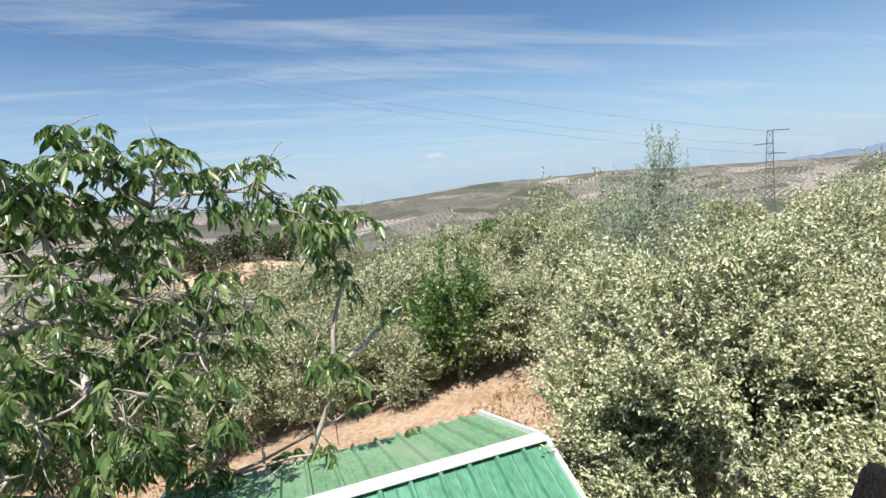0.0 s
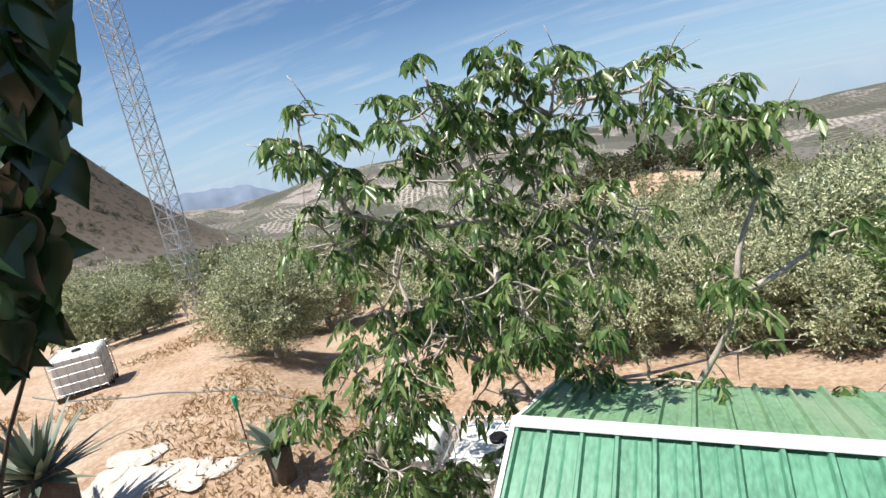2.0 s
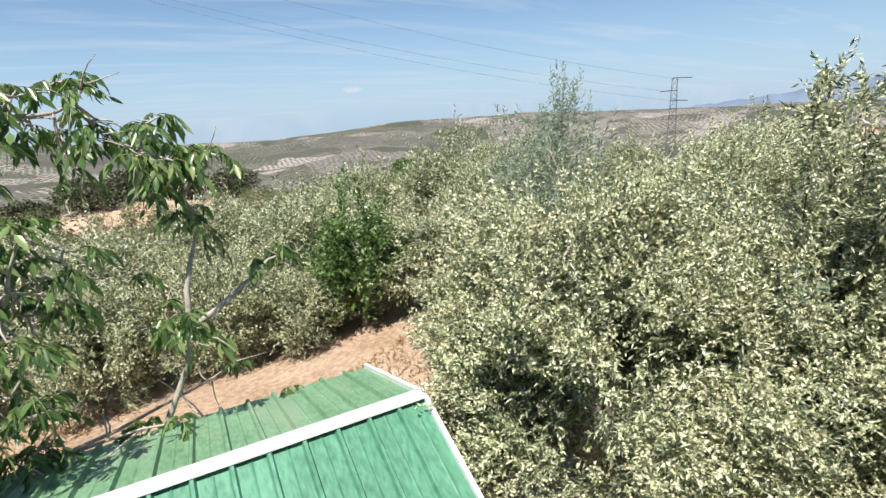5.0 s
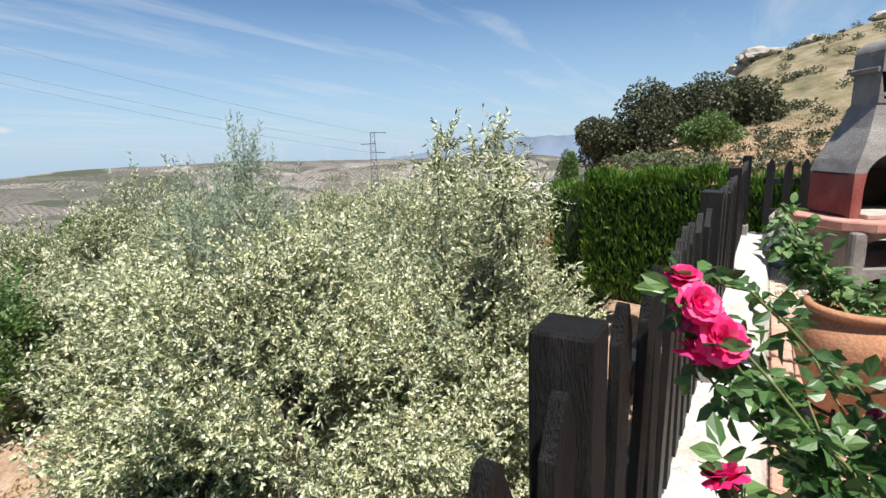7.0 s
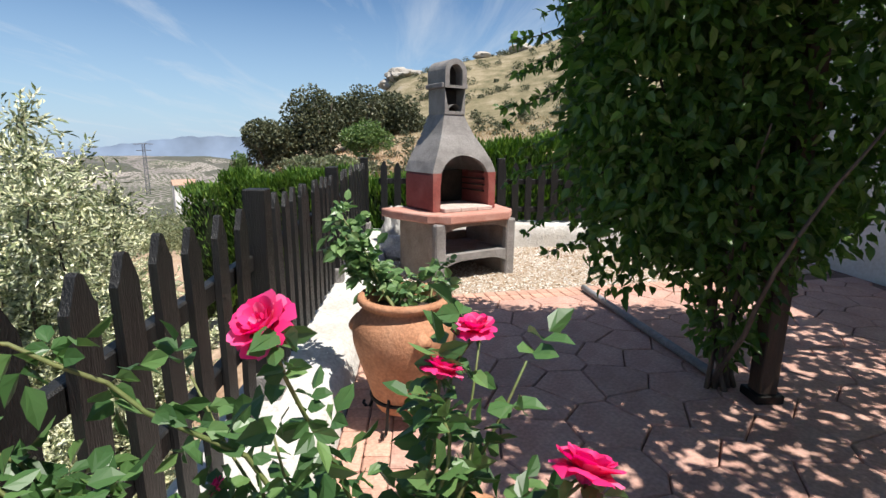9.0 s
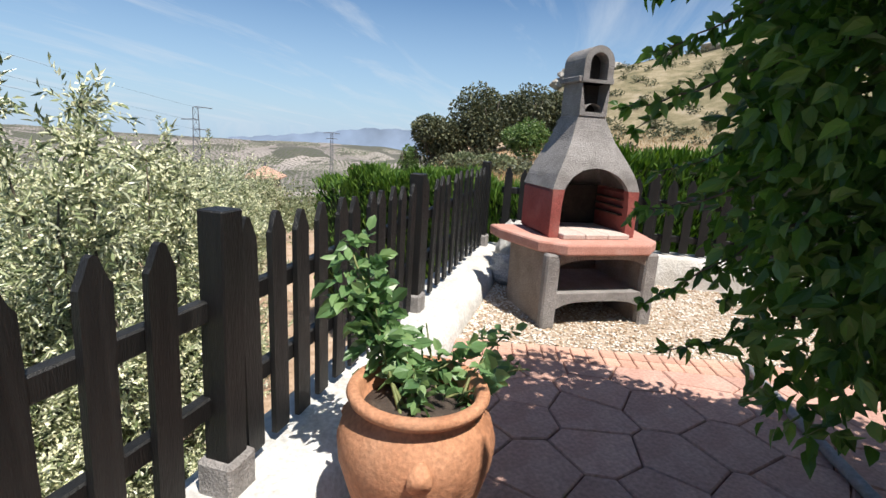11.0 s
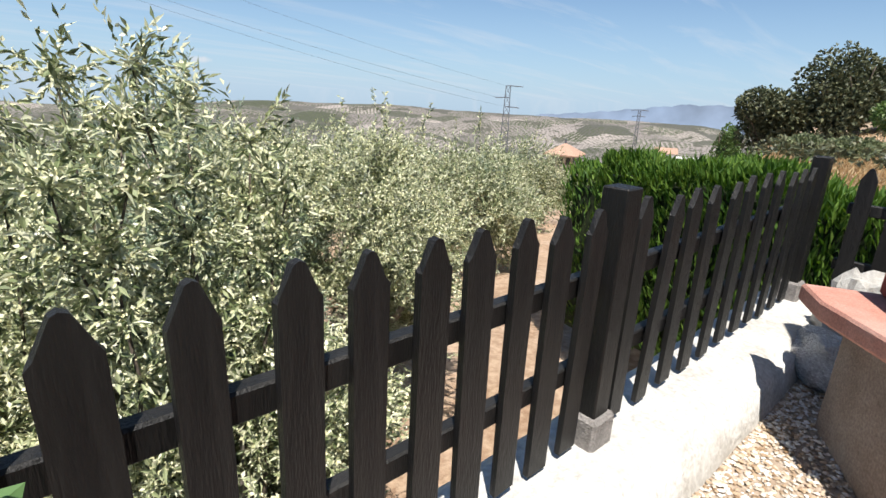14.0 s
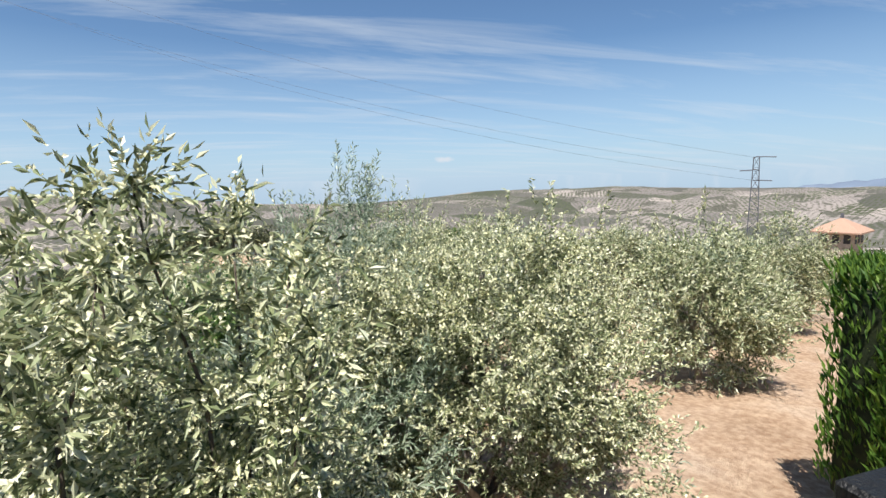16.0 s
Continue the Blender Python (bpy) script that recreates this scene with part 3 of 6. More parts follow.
def picket_mesh(h, w, seed, material):
    """A board with a blunt point, slightly bowed and worn."""
    rng = np.random.default_rng(seed)
    t = 0.022
    prof = [(-w / 2, 0), (-w / 2, h * 0.5), (-w / 2, h - 0.075), (-w * 0.42, h - 0.062), (-w * 0.13, h - 0.006), (0, h), (w * 0.13, h - 0.005),
            (w * 0.42, h - 0.062), (w / 2, h - 0.075), (w / 2, h * 0.5), (w / 2, 0)]
    bow = rng.normal(0, 0.004)
    v = []
    for dy in (-t / 2, t / 2):
        for x, z in prof:
            s = 1 - 0.05 * (abs(dy) > 0)
            v.append((x + bow * (z / h) ** 2 + rng.normal(0, 0.0012), dy, z))
    k = len(prof)
    fs = [tuple(range(k))[::-1], tuple(range(k, 2 * k))]
    fs = [fs[0][::-1], fs[1][::-1]]
    fs += [(i, i + k, (i + 1) % k + k, (i + 1) % k) for i in range(k)]
    b = Build(); b.add(v, fs)
    return b.mesh("picket", material)


def post_mesh(material, h=1.12, w=0.093):
    b = Build()
    b.box((-w / 2, -w / 2, 0), (w / 2, w / 2, h), 0.005)
    return b.mesh("post", material)


def fence(name, a, bpt, posts, pickets_at, base_z, top, label, charred_until=None, rail_low=0.30, rail_high=0.62):
    """A paling fence from a to b: posts on concrete stubs, two rails, pickets on the terrace side."""
    a, bpt = Vector(a), Vector(bpt)
    d = (bpt - a).normalized()
    ang = math.degrees(math.atan2(d.y, d.x))
    root = thing(name, pose(a.x, a.y, base_z, 0, 0, ang), label, "fence")
    rng = random.Random(5)
    black = [picket_mesh(top - base_z - 0.03, 0.088 + 0.004 * (i % 3 - 1), i, M["black_wood"]) for i in range(5)]
    char = [picket_mesh(top - base_z - 0.03, 0.088 + 0.003 * i, i + 9, M["char_wood"]) for i in range(3)]
    pm, pc = post_mesh(M["black_wood"], top - base_z - 0.012), post_mesh(M["char_wood"], top - base_z - 0.012)
    stub = Build(); stub.box((-0.068, -0.068, -0.04), (0.068, 0.068, 0.115), 0.012)
    stub = stub.mesh("footing", M["concrete"])
    for s in posts:
        burnt = charred_until is not None and s < charred_until
        p = new("post", pc if burnt else pm); p.parent = root
        p.matrix_basis = pose(s, 0.004, 0.055, rng.uniform(-0.6, 0.6), rng.uniform(-0.6, 0.6), rng.uniform(-2, 2))
        f = new("footing", stub); f.parent = root; f.matrix_basis = pose(s, 0.004, 0.0)
    length = (bpt - a).length
    for z in (rail_low, rail_high):
        edges = [0.0] + list(posts) + [length]
        for s0, s1 in zip(edges[:-1], edges[1:]):
            if s1 - s0 < 0.15:
                continue
            r = Build(); r.box((s0 + 0.03, 0.018, z - 0.035), (s1 - 0.03, 0.062, z + 0.035), 0.006)
            burnt = charred_until is not None and s1 <= charred_until
            part("rail", r, M["char_wood"] if burnt else M["black_wood"], root)
    for s in pickets_at:
        burnt = charred_until is not None and s < charred_until
        o = new("picket", rng.choice(char if burnt else black)); o.parent = root
        o.matrix_basis = pose(s, 0.0, 0.02 + rng.uniform(-0.012, 0.012), rng.uniform(-1, 1), rng.uniform(-1.0, 1.0), rng.uniform(-1.5, 1.5))
    return root


POSTS = [-0.92, 0.93, 2.441 + 0.047, 4.465 + 0.047, 6.384 + 0.047, 8.788 + 0.047]
X0 = -2.2


def main_pickets():
    out = []
    for p0, p1, k in ((-2.1, POSTS[0], 6), (POSTS[0], POSTS[1], 11), (POSTS[3], POSTS[4], 11), (POSTS[4], POSTS[5], 11)):
        g = (p1 - p0 - 0.13) / k
        out += [p0 + 0.065 + g * (i + 0.5) - X0 for i in range(k)]
    out += [2.385 - 0.152 * i - X0 for i in range(9)] + [2.77 + 0.187 * i - X0 for i in range(9)]
    return out


fence("paling_fence", (X0, FENCE_Y, 0), (8.87, FENCE_Y, 0), [p - X0 for p in POSTS], main_pickets(), WALL_Z + 0.01, 1.087,
      "black painted paling fence with pointed boards, scorched at one end", 5.4)
fence("cross_fence", (8.87, 0.16, 0), (8.87, -4.6, 0), [1.6, 3.2, 4.6], [0.17 * i + 0.1 for i in range(27)], 0.30, 1.087,
      "black painted paling fence on a whitewashed wall behind gravel", None, 0.17, 0.53)

# ---- green shed ----
RIDGE_A, RIDGE_B = Vector((-0.44, 3.37, -0.80)), Vector((2.65, 3.47, -0.80))


def shed():
    along = (RIDGE_B - RIDGE_A); L = along.length
    ang = math.degrees(math.atan2(along.y, along.x))
    root = thing("garden_shed", pose(RIDGE_A.x, RIDGE_A.y, -3.0, 0, 0, ang), "garden shed with green ribbed steel roof and white ridge cap", "shed")
    rz = 2.2
    def slope(name, side, run, drop, lab):
        b = Build()
        pitch = L / 13
        prof = []
        for i in range(13):
            x = i * pitch
            prof += [(x, 0.0), (x + pitch * 0.06, 0.035), (x + pitch * 0.15, 0.035), (x + pitch * 0.21, 0.0), (x + pitch * 0.55, 0.0), (x + pitch * 0.6, 0.006), (x + pitch * 0.65, 0.0)]
        prof.append((L, 0.0))
        k = len(prof)
        n_ = math.hypot(run, drop)
        nx, nz = side * drop / n_, run / n_
        rows = [(0, 0)] + [(side * run, -drop)]
        v = []
        for th in (0.0, -0.03):
            for (yy, zz) in rows:
                for x, h in prof:
                    v.append((x, yy + nx * (h + th), rz + zz + nz * (h + th)))
        fs = []
        for i in range(k - 1):
            fs += [(i, i + 1, k + i + 1, k + i), (2 * k + i, 3 * k + i, 3 * k + i + 1, 2 * k + i + 1), (k + i, k + i + 1, 3 * k + i + 1, 3 * k + i)]
        b.add(v, fs)
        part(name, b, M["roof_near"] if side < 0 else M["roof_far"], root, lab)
        for x in (-0.03, L):
            t = Build()
            a0 = np.array((x, 0, rz + 0.05)); a1 = np.array((x, side * run, rz - drop + 0.05))
            vv = []
            for q in (a0, a1):
                for dx in (0, 0.035):
                    for dz in (-0.085, -0.005):
                        vv.append((q[0] + dx, q[1], q[2] + dz))
            t.add(vv, [(0, 1, 3, 2), (4, 6, 7, 5), (0, 4, 5, 1), (2, 3, 7, 6), (1, 5, 7, 3), (0, 2, 6, 4)])
            part("verge_trim", t, M["white_steel"], root)
    slope("roof_sheet", -1, 1.35, 0.62, "bright green ribbed steel sheet")
    slope("roof_sheet", 1, 1.45, 0.42, "dusty green ribbed steel sheet with pale sky sheen put into its colour")
    c = Build()
    v = []
    for x in (-0.02, L + 0.02):
        for y, z in ((-0.062, 0.0), (-0.058, 0.018), (0.0, 0.05), (0.055, 0.026), (0.06, 0.008), (0.0, 0.03)):
            v.append((x, y, rz + 0.02 + z))
    c.add(v, [(i, (i + 1) % 6, (i + 1) % 6 + 6, i + 6) for i in range(6)] + [(0, 5, 4, 3, 2, 1), (6, 7, 8, 9, 10, 11)])
    part("ridge_cap", c, M["white_steel"], root, "white folded steel ridge cap")
    for nm, lo, hi in (("wall", (0.1, -1.22, 0), (L - 0.1, -1.16, rz - 0.6)), ("wall", (0.1, 1.26, 0), (L - 0.1, 1.32, rz - 0.44)),
                       ("wall", (0.1, -1.16, 0), (0.16, 1.26, rz - 0.6)), ("wall", (L - 0.16, -1.16, 0), (L - 0.1, 1.26, rz - 0.6))):
        w = Build(); w.box(lo, hi); part(nm, w, M["white_steel"], root)


shed()


# ---- barbecue ----
def barbecue():
    root = thing("barbecue", pose(7.65, -0.705, 0.0, 0, 0, -60), "cast concrete garden barbecue with red firebox, pink table and chimney", "barbecue")
    # local: x to the right seen from the front, -y to the front
    def slab(name, outline, z0, z1, mat, lab="", bevel=0.012):
        b = Build()
        k = len(outline)
        v = []
        cx, cy = np.mean(outline, 0)
        for z, s in ((z0, 0.985), (z0 + bevel, 1), (z1 - bevel, 1), (z1, 0.985)):
            v += [(cx + (x - cx) * s, cy + (y - cy) * s, z) for x, y in outline]
        fs = [(r * k + j, r * k + (j + 1) % k, (r + 1) * k + (j + 1) % k, (r + 1) * k + j) for r in range(3) for j in range(k)]
        fs += [tuple(range(k))[::-1], tuple(3 * k + j for j in range(k))]
        b.add(v, fs)
        return part(name, b, mat, root, lab)
    # two side legs with a front cheek, a shelf with a curved lip
    for sx in (-1, 1):
        b = Build()
        x0, x1 = (sx * 0.46, sx * 0.365) if sx < 0 else (0.365, 0.46)
        b.box((x0, -0.43, -0.02), (x1, 0.22, 0.555), 0.014)
        part("leg", b, M["leg_concrete"], root)
        c = Build(); c.box((x0 - 0.01, -0.505, -0.02), (x1 + 0.01, -0.43, 0.555), 0.014)
        part("leg_front", c, M["concrete"], root)
    def arched_beam(name, z0, z1, y0, y1, rise, mat):
        b = Build(); v = []
        k = 13
        for i in range(k):
            x = -0.37 + 0.74 * i / (k - 1)
            low = z0 + rise * (1 - (2 * i / (k - 1) - 1) ** 4)
            for y in (y0, y1):
                v += [(x, y, low), (x, y, z1)]
        fs = []
        for i in range(k - 1):
            a, c = 4 * i, 4 * i + 4
            fs += [(a, c, c + 1, a + 1), (a + 2, a + 3, c + 3, c + 2), (a, a + 2, c + 2, c), (a + 1, c + 1, c + 3, a + 3)]
        fs += [(0, 1, 3, 2), (4 * k - 4, 4 * k - 2, 4 * k - 1, 4 * k - 3)]
        b.add(v, fs); part(name, b, mat, root)
    arched_beam("apron", 0.46, 0.555, -0.495, -0.44, 0.055, M["leg_concrete"])
    arched_beam("shelf", 0.13, 0.255, -0.495, 0.2, 0.06, M["concrete"])
    b = Build(); b.box((-0.37, 0.2, -0.02), (0.37, 0.24, 0.34), 0.01); part("back_panel", b, M["leg_concrete"], root)
    slab("table", [(-0.63, 0.28), (-0.63, 0.06), (-0.50, -0.40), (-0.34, -0.55), (0.34, -0.55), (0.50, -0.40), (0.63, 0.06), (0.63, 0.28)], 0.555, 0.635, M["pink_slab"],
         "pink cast concrete table with clipped corners")
    for i in range(3):
        b = Build(); b.box((-0.285 + 0.19 * i, -0.36, 0.635), (-0.098 + 0.19 * i, 0.18, 0.675), 0.006)
        part("firebrick", b, M["firebrick"], root, "pale fire brick on the hearth")
    # firebox: side walls, back, red outside
    W, D0, D1, H0, H1 = 0.37, -0.28, 0.26, 0.635, 1.00
    for sx in (-1, 1):
        b = Build()
        lo, hi = (sx * W, sx * (W - 0.075)) if sx < 0 else (W - 0.075, W)
        b.box((lo, D0, H0), (hi, D1, H1), 0.02)
        part("firebox_side", b, M["red_render"], root, "oxblood red painted side of the firebox")
        for z in (0.80, 0.86, 0.92):
            r = Build()
            xi = sx * (W - 0.075)
            r.box((min(xi, xi - sx * 0.03), -0.2, z), (max(xi, xi - sx * 0.03), 0.18, z + 0.012))
            part("grill_ledge", r, M["soot_and_shade"], root)
    b = Build(); b.box((-W + 0.075, D1 - 0.06, H0), (W - 0.075, D1, H1), 0.0); part("firebox_back", b, M["soot_and_shade"], root, "sooty back of the firebox")
    # hood: front with an arched opening, tapering to the flue
    levels = [(1.00, W, D0, D1), (1.10, 0.335, -0.265, 0.26), (1.22, 0.27, -0.22, 0.25), (1.36, 0.19, -0.145, 0.235), (1.50, 0.135, -0.09, 0.225), (1.555, 0.115, -0.075, 0.22)]
    def half(z):
        return float(np.interp(z, [l[0] for l in levels], [l[1] for l in levels]))
    def front(z):
        return float(np.interp(z, [l[0] for l in levels], [l[2] for l in levels]))
    zs = [1.00, 1.04, 1.08, 1.105, 1.125, 1.14, 1.15, 1.158, 1.163, 1.166, 1.22, 1.29, 1.36, 1.43, 1.50, 1.555]
    arch = lambda z: 0.285 * math.sqrt(max(0.0, 1 - ((z - 0.93) / 0.235) ** 2)) if z < 1.165 else 0.0
    h = Build()
    for z0, z1 in zip(zs[:-1], zs[1:]):
        for sx in (-1, 1):
            a0, a1, w0, w1, f0, f1 = arch(z0), arch(z1), half(z0), half(z1), front(z0), front(z1)
            q = [(sx * a0, f0, z0), (sx * w0, f0, z0), (sx * w1, f1, z1), (sx * a1, f1, z1)]
            h.add(q if sx > 0 else q[::-1], [(0, 1, 2, 3)])
            qi = [(x, y + 0.05, z) for x, y, z in q]
            h.add(qi[::-1] if sx > 0 else qi, [(0, 1, 2, 3)])
            s = [(sx * a0, f0, z0), (sx * a1, f1, z1), (sx * a1, f1 + 0.05, z1), (sx * a0, f0 + 0.05, z0)]
            h.add(s if sx > 0 else s[::-1], [(0, 1, 2, 3)])
            d = [(sx * w0, f0, z0), (sx * w0, 0.26, z0), (sx * w1, 0.26 - 0.04 * (z1 - 1) / 0.55, z1), (sx * w1, f1, z1)]
            h.add(d if sx > 0 else d[::-1], [(0, 1, 2, 3)])
        h.add([(-half(z0), 0.26, z0), (half(z0), 0.26, z0), (half(z1), 0.26 - 0.04 * (z1 - 1) / 0.55, z1), (-half(z1), 0.26 - 0.04 * (z1 - 1) / 0.55, z1)], [(3, 2, 1, 0)])
    part("hood", h, M["concrete"], root, "rough grey cast hood with arched mouth")
    # jambs that carry the arch down to the table
    for sx in (-1, 1):
        b = Build(); v = []
        for z in (0.64, 0.76, 0.88, 1.0):
            a = 0.285 if z < 0.94 else arch(z)
            v += [(sx * a, D0 - 0.004, z), (sx * (W - 0.002), D0 - 0.004, z), (sx * (W - 0.002), D0 + 0.06, z), (sx * a, D0 + 0.06, z)]
        b.add(v, [(4 * i + j, 4 * i + (j + 1) % 4, 4 * i + 4 + (j + 1) % 4, 4 * i + 4 + j) for i in range(3) for j in range(4)])
        part("jamb", b, M["red_render"], root)
    # flue with a half-round vent, cap band, arched cowl open front and back
    def arch_block(name, z0, z1, hw, y0, y1, vent, vent_w, vent_z0, vent_z1, round_top=False):
        b = Build()
        nseg = 10
        outer = [(-hw, z0), (hw, z0)]
        if round_top:
            rc = z1 - hw
            outer += [(hw * math.cos(t), rc + hw * math.sin(t)) for t in np.linspace(0, math.pi, 15)]
        else:
            outer += [(hw, z1), (-hw, z1)]
        mid = (vent_z0 + vent_z1) / 2
        spring = vent_z1 - vent_w if vent_z1 - vent_w > vent_z0 else vent_z0
        inner = [(-vent_w, vent_z0), (vent_w, vent_z0)] + [(vent_w * math.cos(t), spring + (vent_z1 - spring) * math.sin(t)) for t in np.linspace(0, math.pi, nseg)]
        bm = bmesh.new()
        def loop(pts, y):
            vs = [bm.verts.new((x, y, z)) for x, z in pts]
            return vs, [bm.edges.new((vs[i], vs[(i + 1) % len(vs)])) for i in range(len(vs))]
        rings = []
        for y in (y0, y1):
            o, oe = loop(outer, y); i_, ie = loop(inner, y)
            bmesh.ops.triangle_fill(bm, use_beauty=True, edges=oe + ie)
            rings.append((o, i_))
        for a_, c_ in ((rings[0][0], rings[1][0]), (rings[0][1], rings[1][1])):
            for j in range(len(a_)):
                bm.faces.new((a_[j], a_[(j + 1) % len(a_)], c_[(j + 1) % len(a_)], c_[j]))
        bmesh.ops.recalc_face_normals(bm, faces=bm.faces)
        me = bpy.data.meshes.new(name); bm.to_mesh(me); bm.free()
        me.materials.append(M["concrete"])
        o = new(name, me); o.parent = root
    # added plates block the see-through vents; their near-black stands for shade
    for z0_, z1_ in ((1.57, 1.79), (1.815, 2.04)):
        q_ = Build(); q_.box((-0.085, 0.02, z0_), (0.085, 0.03, z1_)); part("vent_dark_plate", q_, M["soot_and_shade"], root, "near-black plate added for the shade inside the chimney")
    arch_block("flue", 1.555, 1.80, 0.118, -0.085, 0.215, True, 0.072, 1.585, 1.65)
    b = Build(); b.box((-0.15, -0.085, 1.80), (-0.118, 0.23, 1.845), 0.006); b.box((0.118, -0.085, 1.80), (0.15, 0.23, 1.845), 0.006)
    part("cap_band", b, M["concrete"], root)
    arch_block("cowl", 1.80, 2.07, 0.125, -0.10, 0.225, True, 0.075, 1.825, 2.02, True)
    return root


grill = barbecue()
grill.scale = (1.03, 1.03, 1.03)


# ---- pots ----
def pot(loc, label, lug=True):
    root = thing("plant_pot", pose(*loc, 0, 0, 200), label, "pot")
    b = Build()
    prof = [(0.0, 0.075), (0.135, 0.075), (0.145, 0.09), (0.175, 0.19), (0.215, 0.31), (0.243, 0.41), (0.248, 0.47), (0.232, 0.525), (0.20, 0.56), (0.186, 0.575), (0.186, 0.588),
            (0.215, 0.60), (0.222, 0.615), (0.215, 0.63), (0.19, 0.632), (0.178, 0.615), (0.17, 0.54), (0.0, 0.54)]
    b.lathe(prof, 48)
    jar = part("body", b, M["terracotta"], root, "weathered terracotta jar with rolled rim", True)
    s = Build(); s.lathe([(0.0, 0.575), (0.10, 0.57), (0.172, 0.56), (0.175, 0.54)], 24); part("soil", s, M["soil"], root, "dark potting soil", True)
    for a in (0, 120, 240):
        t = Build()
        v = []
        for k in range(9):
            u = k / 8
            w = 0.028 * math.sin(math.pi * min(1, u * 1.0 + 0.05)) + 0.006
            r = 0.236 + 0.035 * math.sin(math.pi * u) - 0.01 * u
            z = 0.525 - 0.11 * u
            for q in (-1, 1):
                v += [(r, q * w, z), (r - 0.05, q * w, z)]
        t.add(v, [(4 * k + 0, 4 * k + 2, 4 * k + 6, 4 * k + 4) for k in range(8)] + [(4 * k, 4 * k + 4, 4 * k + 5, 4 * k + 1) for k in range(8)] + [(4 * k + 2, 4 * k + 3, 4 * k + 7, 4 * k + 6) for k in range(8)])
        part("lug", t, M["terracotta"], jar, smooth=True, m=pose(0, 0, 0, 0, 0, a))
    # iron stand: ring and four scrolled feet
    r = Build()
    th = np.linspace(0, 2 * np.pi, 33)
    r.tube(np.stack([0.165 * np.cos(th), 0.165 * np.sin(th), np.full(33, 0.135)], 1), 0.008, 6)
    part("ring", r, M["iron"], root, "black iron ring")
    for a in (45, 135, 225, 315):
        f = Build()
        f.tube([(0.165, 0, 0.17), (0.18, 0, 0.12), (0.185, 0, 0.05), (0.20, 0, 0.012), (0.225, 0, 0.008), (0.24, 0, 0.022), (0.232, 0, 0.036)], 0.008, 6)
        part("foot", f, M["iron"], root, m=pose(0, 0, 0, 0, 0, a))
    return root


POT = (4.62, -0.32, 0.0)
pot(POT, "terracotta jar in a black iron stand on the terrace")
pot((3.05, -0.42, 0.0), "terracotta jar with a blooming rose beside the fence")


# ---- paving and gravel ----
def clip_poly(poly, p, nrm):
    out = []
    for i in range(len(poly)):
        a, b = poly[i], poly[(i + 1) % len(poly)]
        da, db = (a[0] - p[0]) * nrm[0] + (a[1] - p[1]) * nrm[1], (b[0] - p[0]) * nrm[0] + (b[1] - p[1]) * nrm[1]
        if da <= 0:
            out.append(a)
        if da * db < 0:
            t = da / (da - db)
            out.append((a[0] + (b[0] - a[0]) * t, a[1] + (b[1] - a[1]) * t))
    return out


def paving():
    """Stamped concrete: rounded flagstones in an uneven comb, with a brick border."""
    floor = bpy.data.objects["floor"]
    rng = np.random.default_rng(12)
    s = 0.36
    pts = []
    for j in range(int(5.0 / (s * 0.87)) + 2):
        for i in range(int(10.9 / s) + 2):
            pts.append((-3.4 + (i + 0.5 * (j % 2)) * s + rng.uniform(-0.085, 0.085), -5.0 + j * s * 0.87 + rng.uniform(-0.085, 0.085)))
    pts = np.array(pts)
    rest = Build()
    for p in pts:
        if not (-3.4 < p[0] < 7.6 and -4.9 < p[1] < -0.2):
            continue
        poly = [(p[0] - 0.5, p[1] - 0.5), (p[0] + 0.5, p[1] - 0.5), (p[0] + 0.5, p[1] + 0.5), (p[0] - 0.5, p[1] + 0.5)]
        near = pts[np.hypot(*(pts - p).T) < 0.75]
        for q in near:
            d = q - p
            L = np.hypot(*d)
            if L < 1e-6:
                continue
            n_ = d / L
            poly = clip_poly(poly, p + d / 2 - n_ * 0.0038, n_)
        poly = clip_poly(poly, (6.27, 0), (0.982, 0.187)); poly = clip_poly(poly, (0, -0.265), (0, 1))
        if len(poly) < 3:
            continue
        c = np.mean(poly, 0)
        k = len(poly)
        h = rng.uniform(-0.003, 0.002)
        v = [(x - c[0], y - c[1], -0.03) for x, y in poly] + [(x - c[0], y - c[1], -0.008 + h) for x, y in poly]
        v += [((x - c[0]) * 0.965, (y - c[1]) * 0.965, h) for x, y in poly]
        fs = [(r * k + i, r * k + (i + 1) % k, (r + 1) * k + (i + 1) % k, (r + 1) * k + i) for r in range(2) for i in range(k)] + [tuple(2 * k + i for i in range(k))]
        if c[0] > 2.4 and c[1] > -2.7:
            b = Build(); b.add(v, fs)
            part("flagstone", b, M["stamped"], floor, m=pose(c[0], c[1], 0))
        else:
            rest.add([(x + c[0], y + c[1], z) for x, y, z in v], fs)
    tagged(part("far_paving", rest, M["stamped"], floor), kind="stuff")
    b = Build(); b.box((-0.0475, -0.057, -0.03), (0.0475, 0.057, 0.0), 0.006)
    me = b.mesh("brick", M["border_brick"])
    r2 = random.Random(4)
    for i in range(44):
        for j in range(2):
            o = new("brick", me); o.parent = floor
            o.matrix_basis = pose(1.95 + 0.1 * i, -0.085 - 0.12 * j + 0.0 * i, r2.uniform(-0.003, 0.002), r2.uniform(-1, 1), r2.uniform(-1, 1), 0)
    for i in range(34):
        for j in range(2):
            o = new("brick", me); o.parent = floor
            o.matrix_basis = pose(6.35 + 0.118 * j + 0.0187 * i, -0.07 - 0.0982 * i + 0.022 * j, r2.uniform(-0.003, 0.002), r2.uniform(-1, 1), r2.uniform(-1, 1), 100.8)


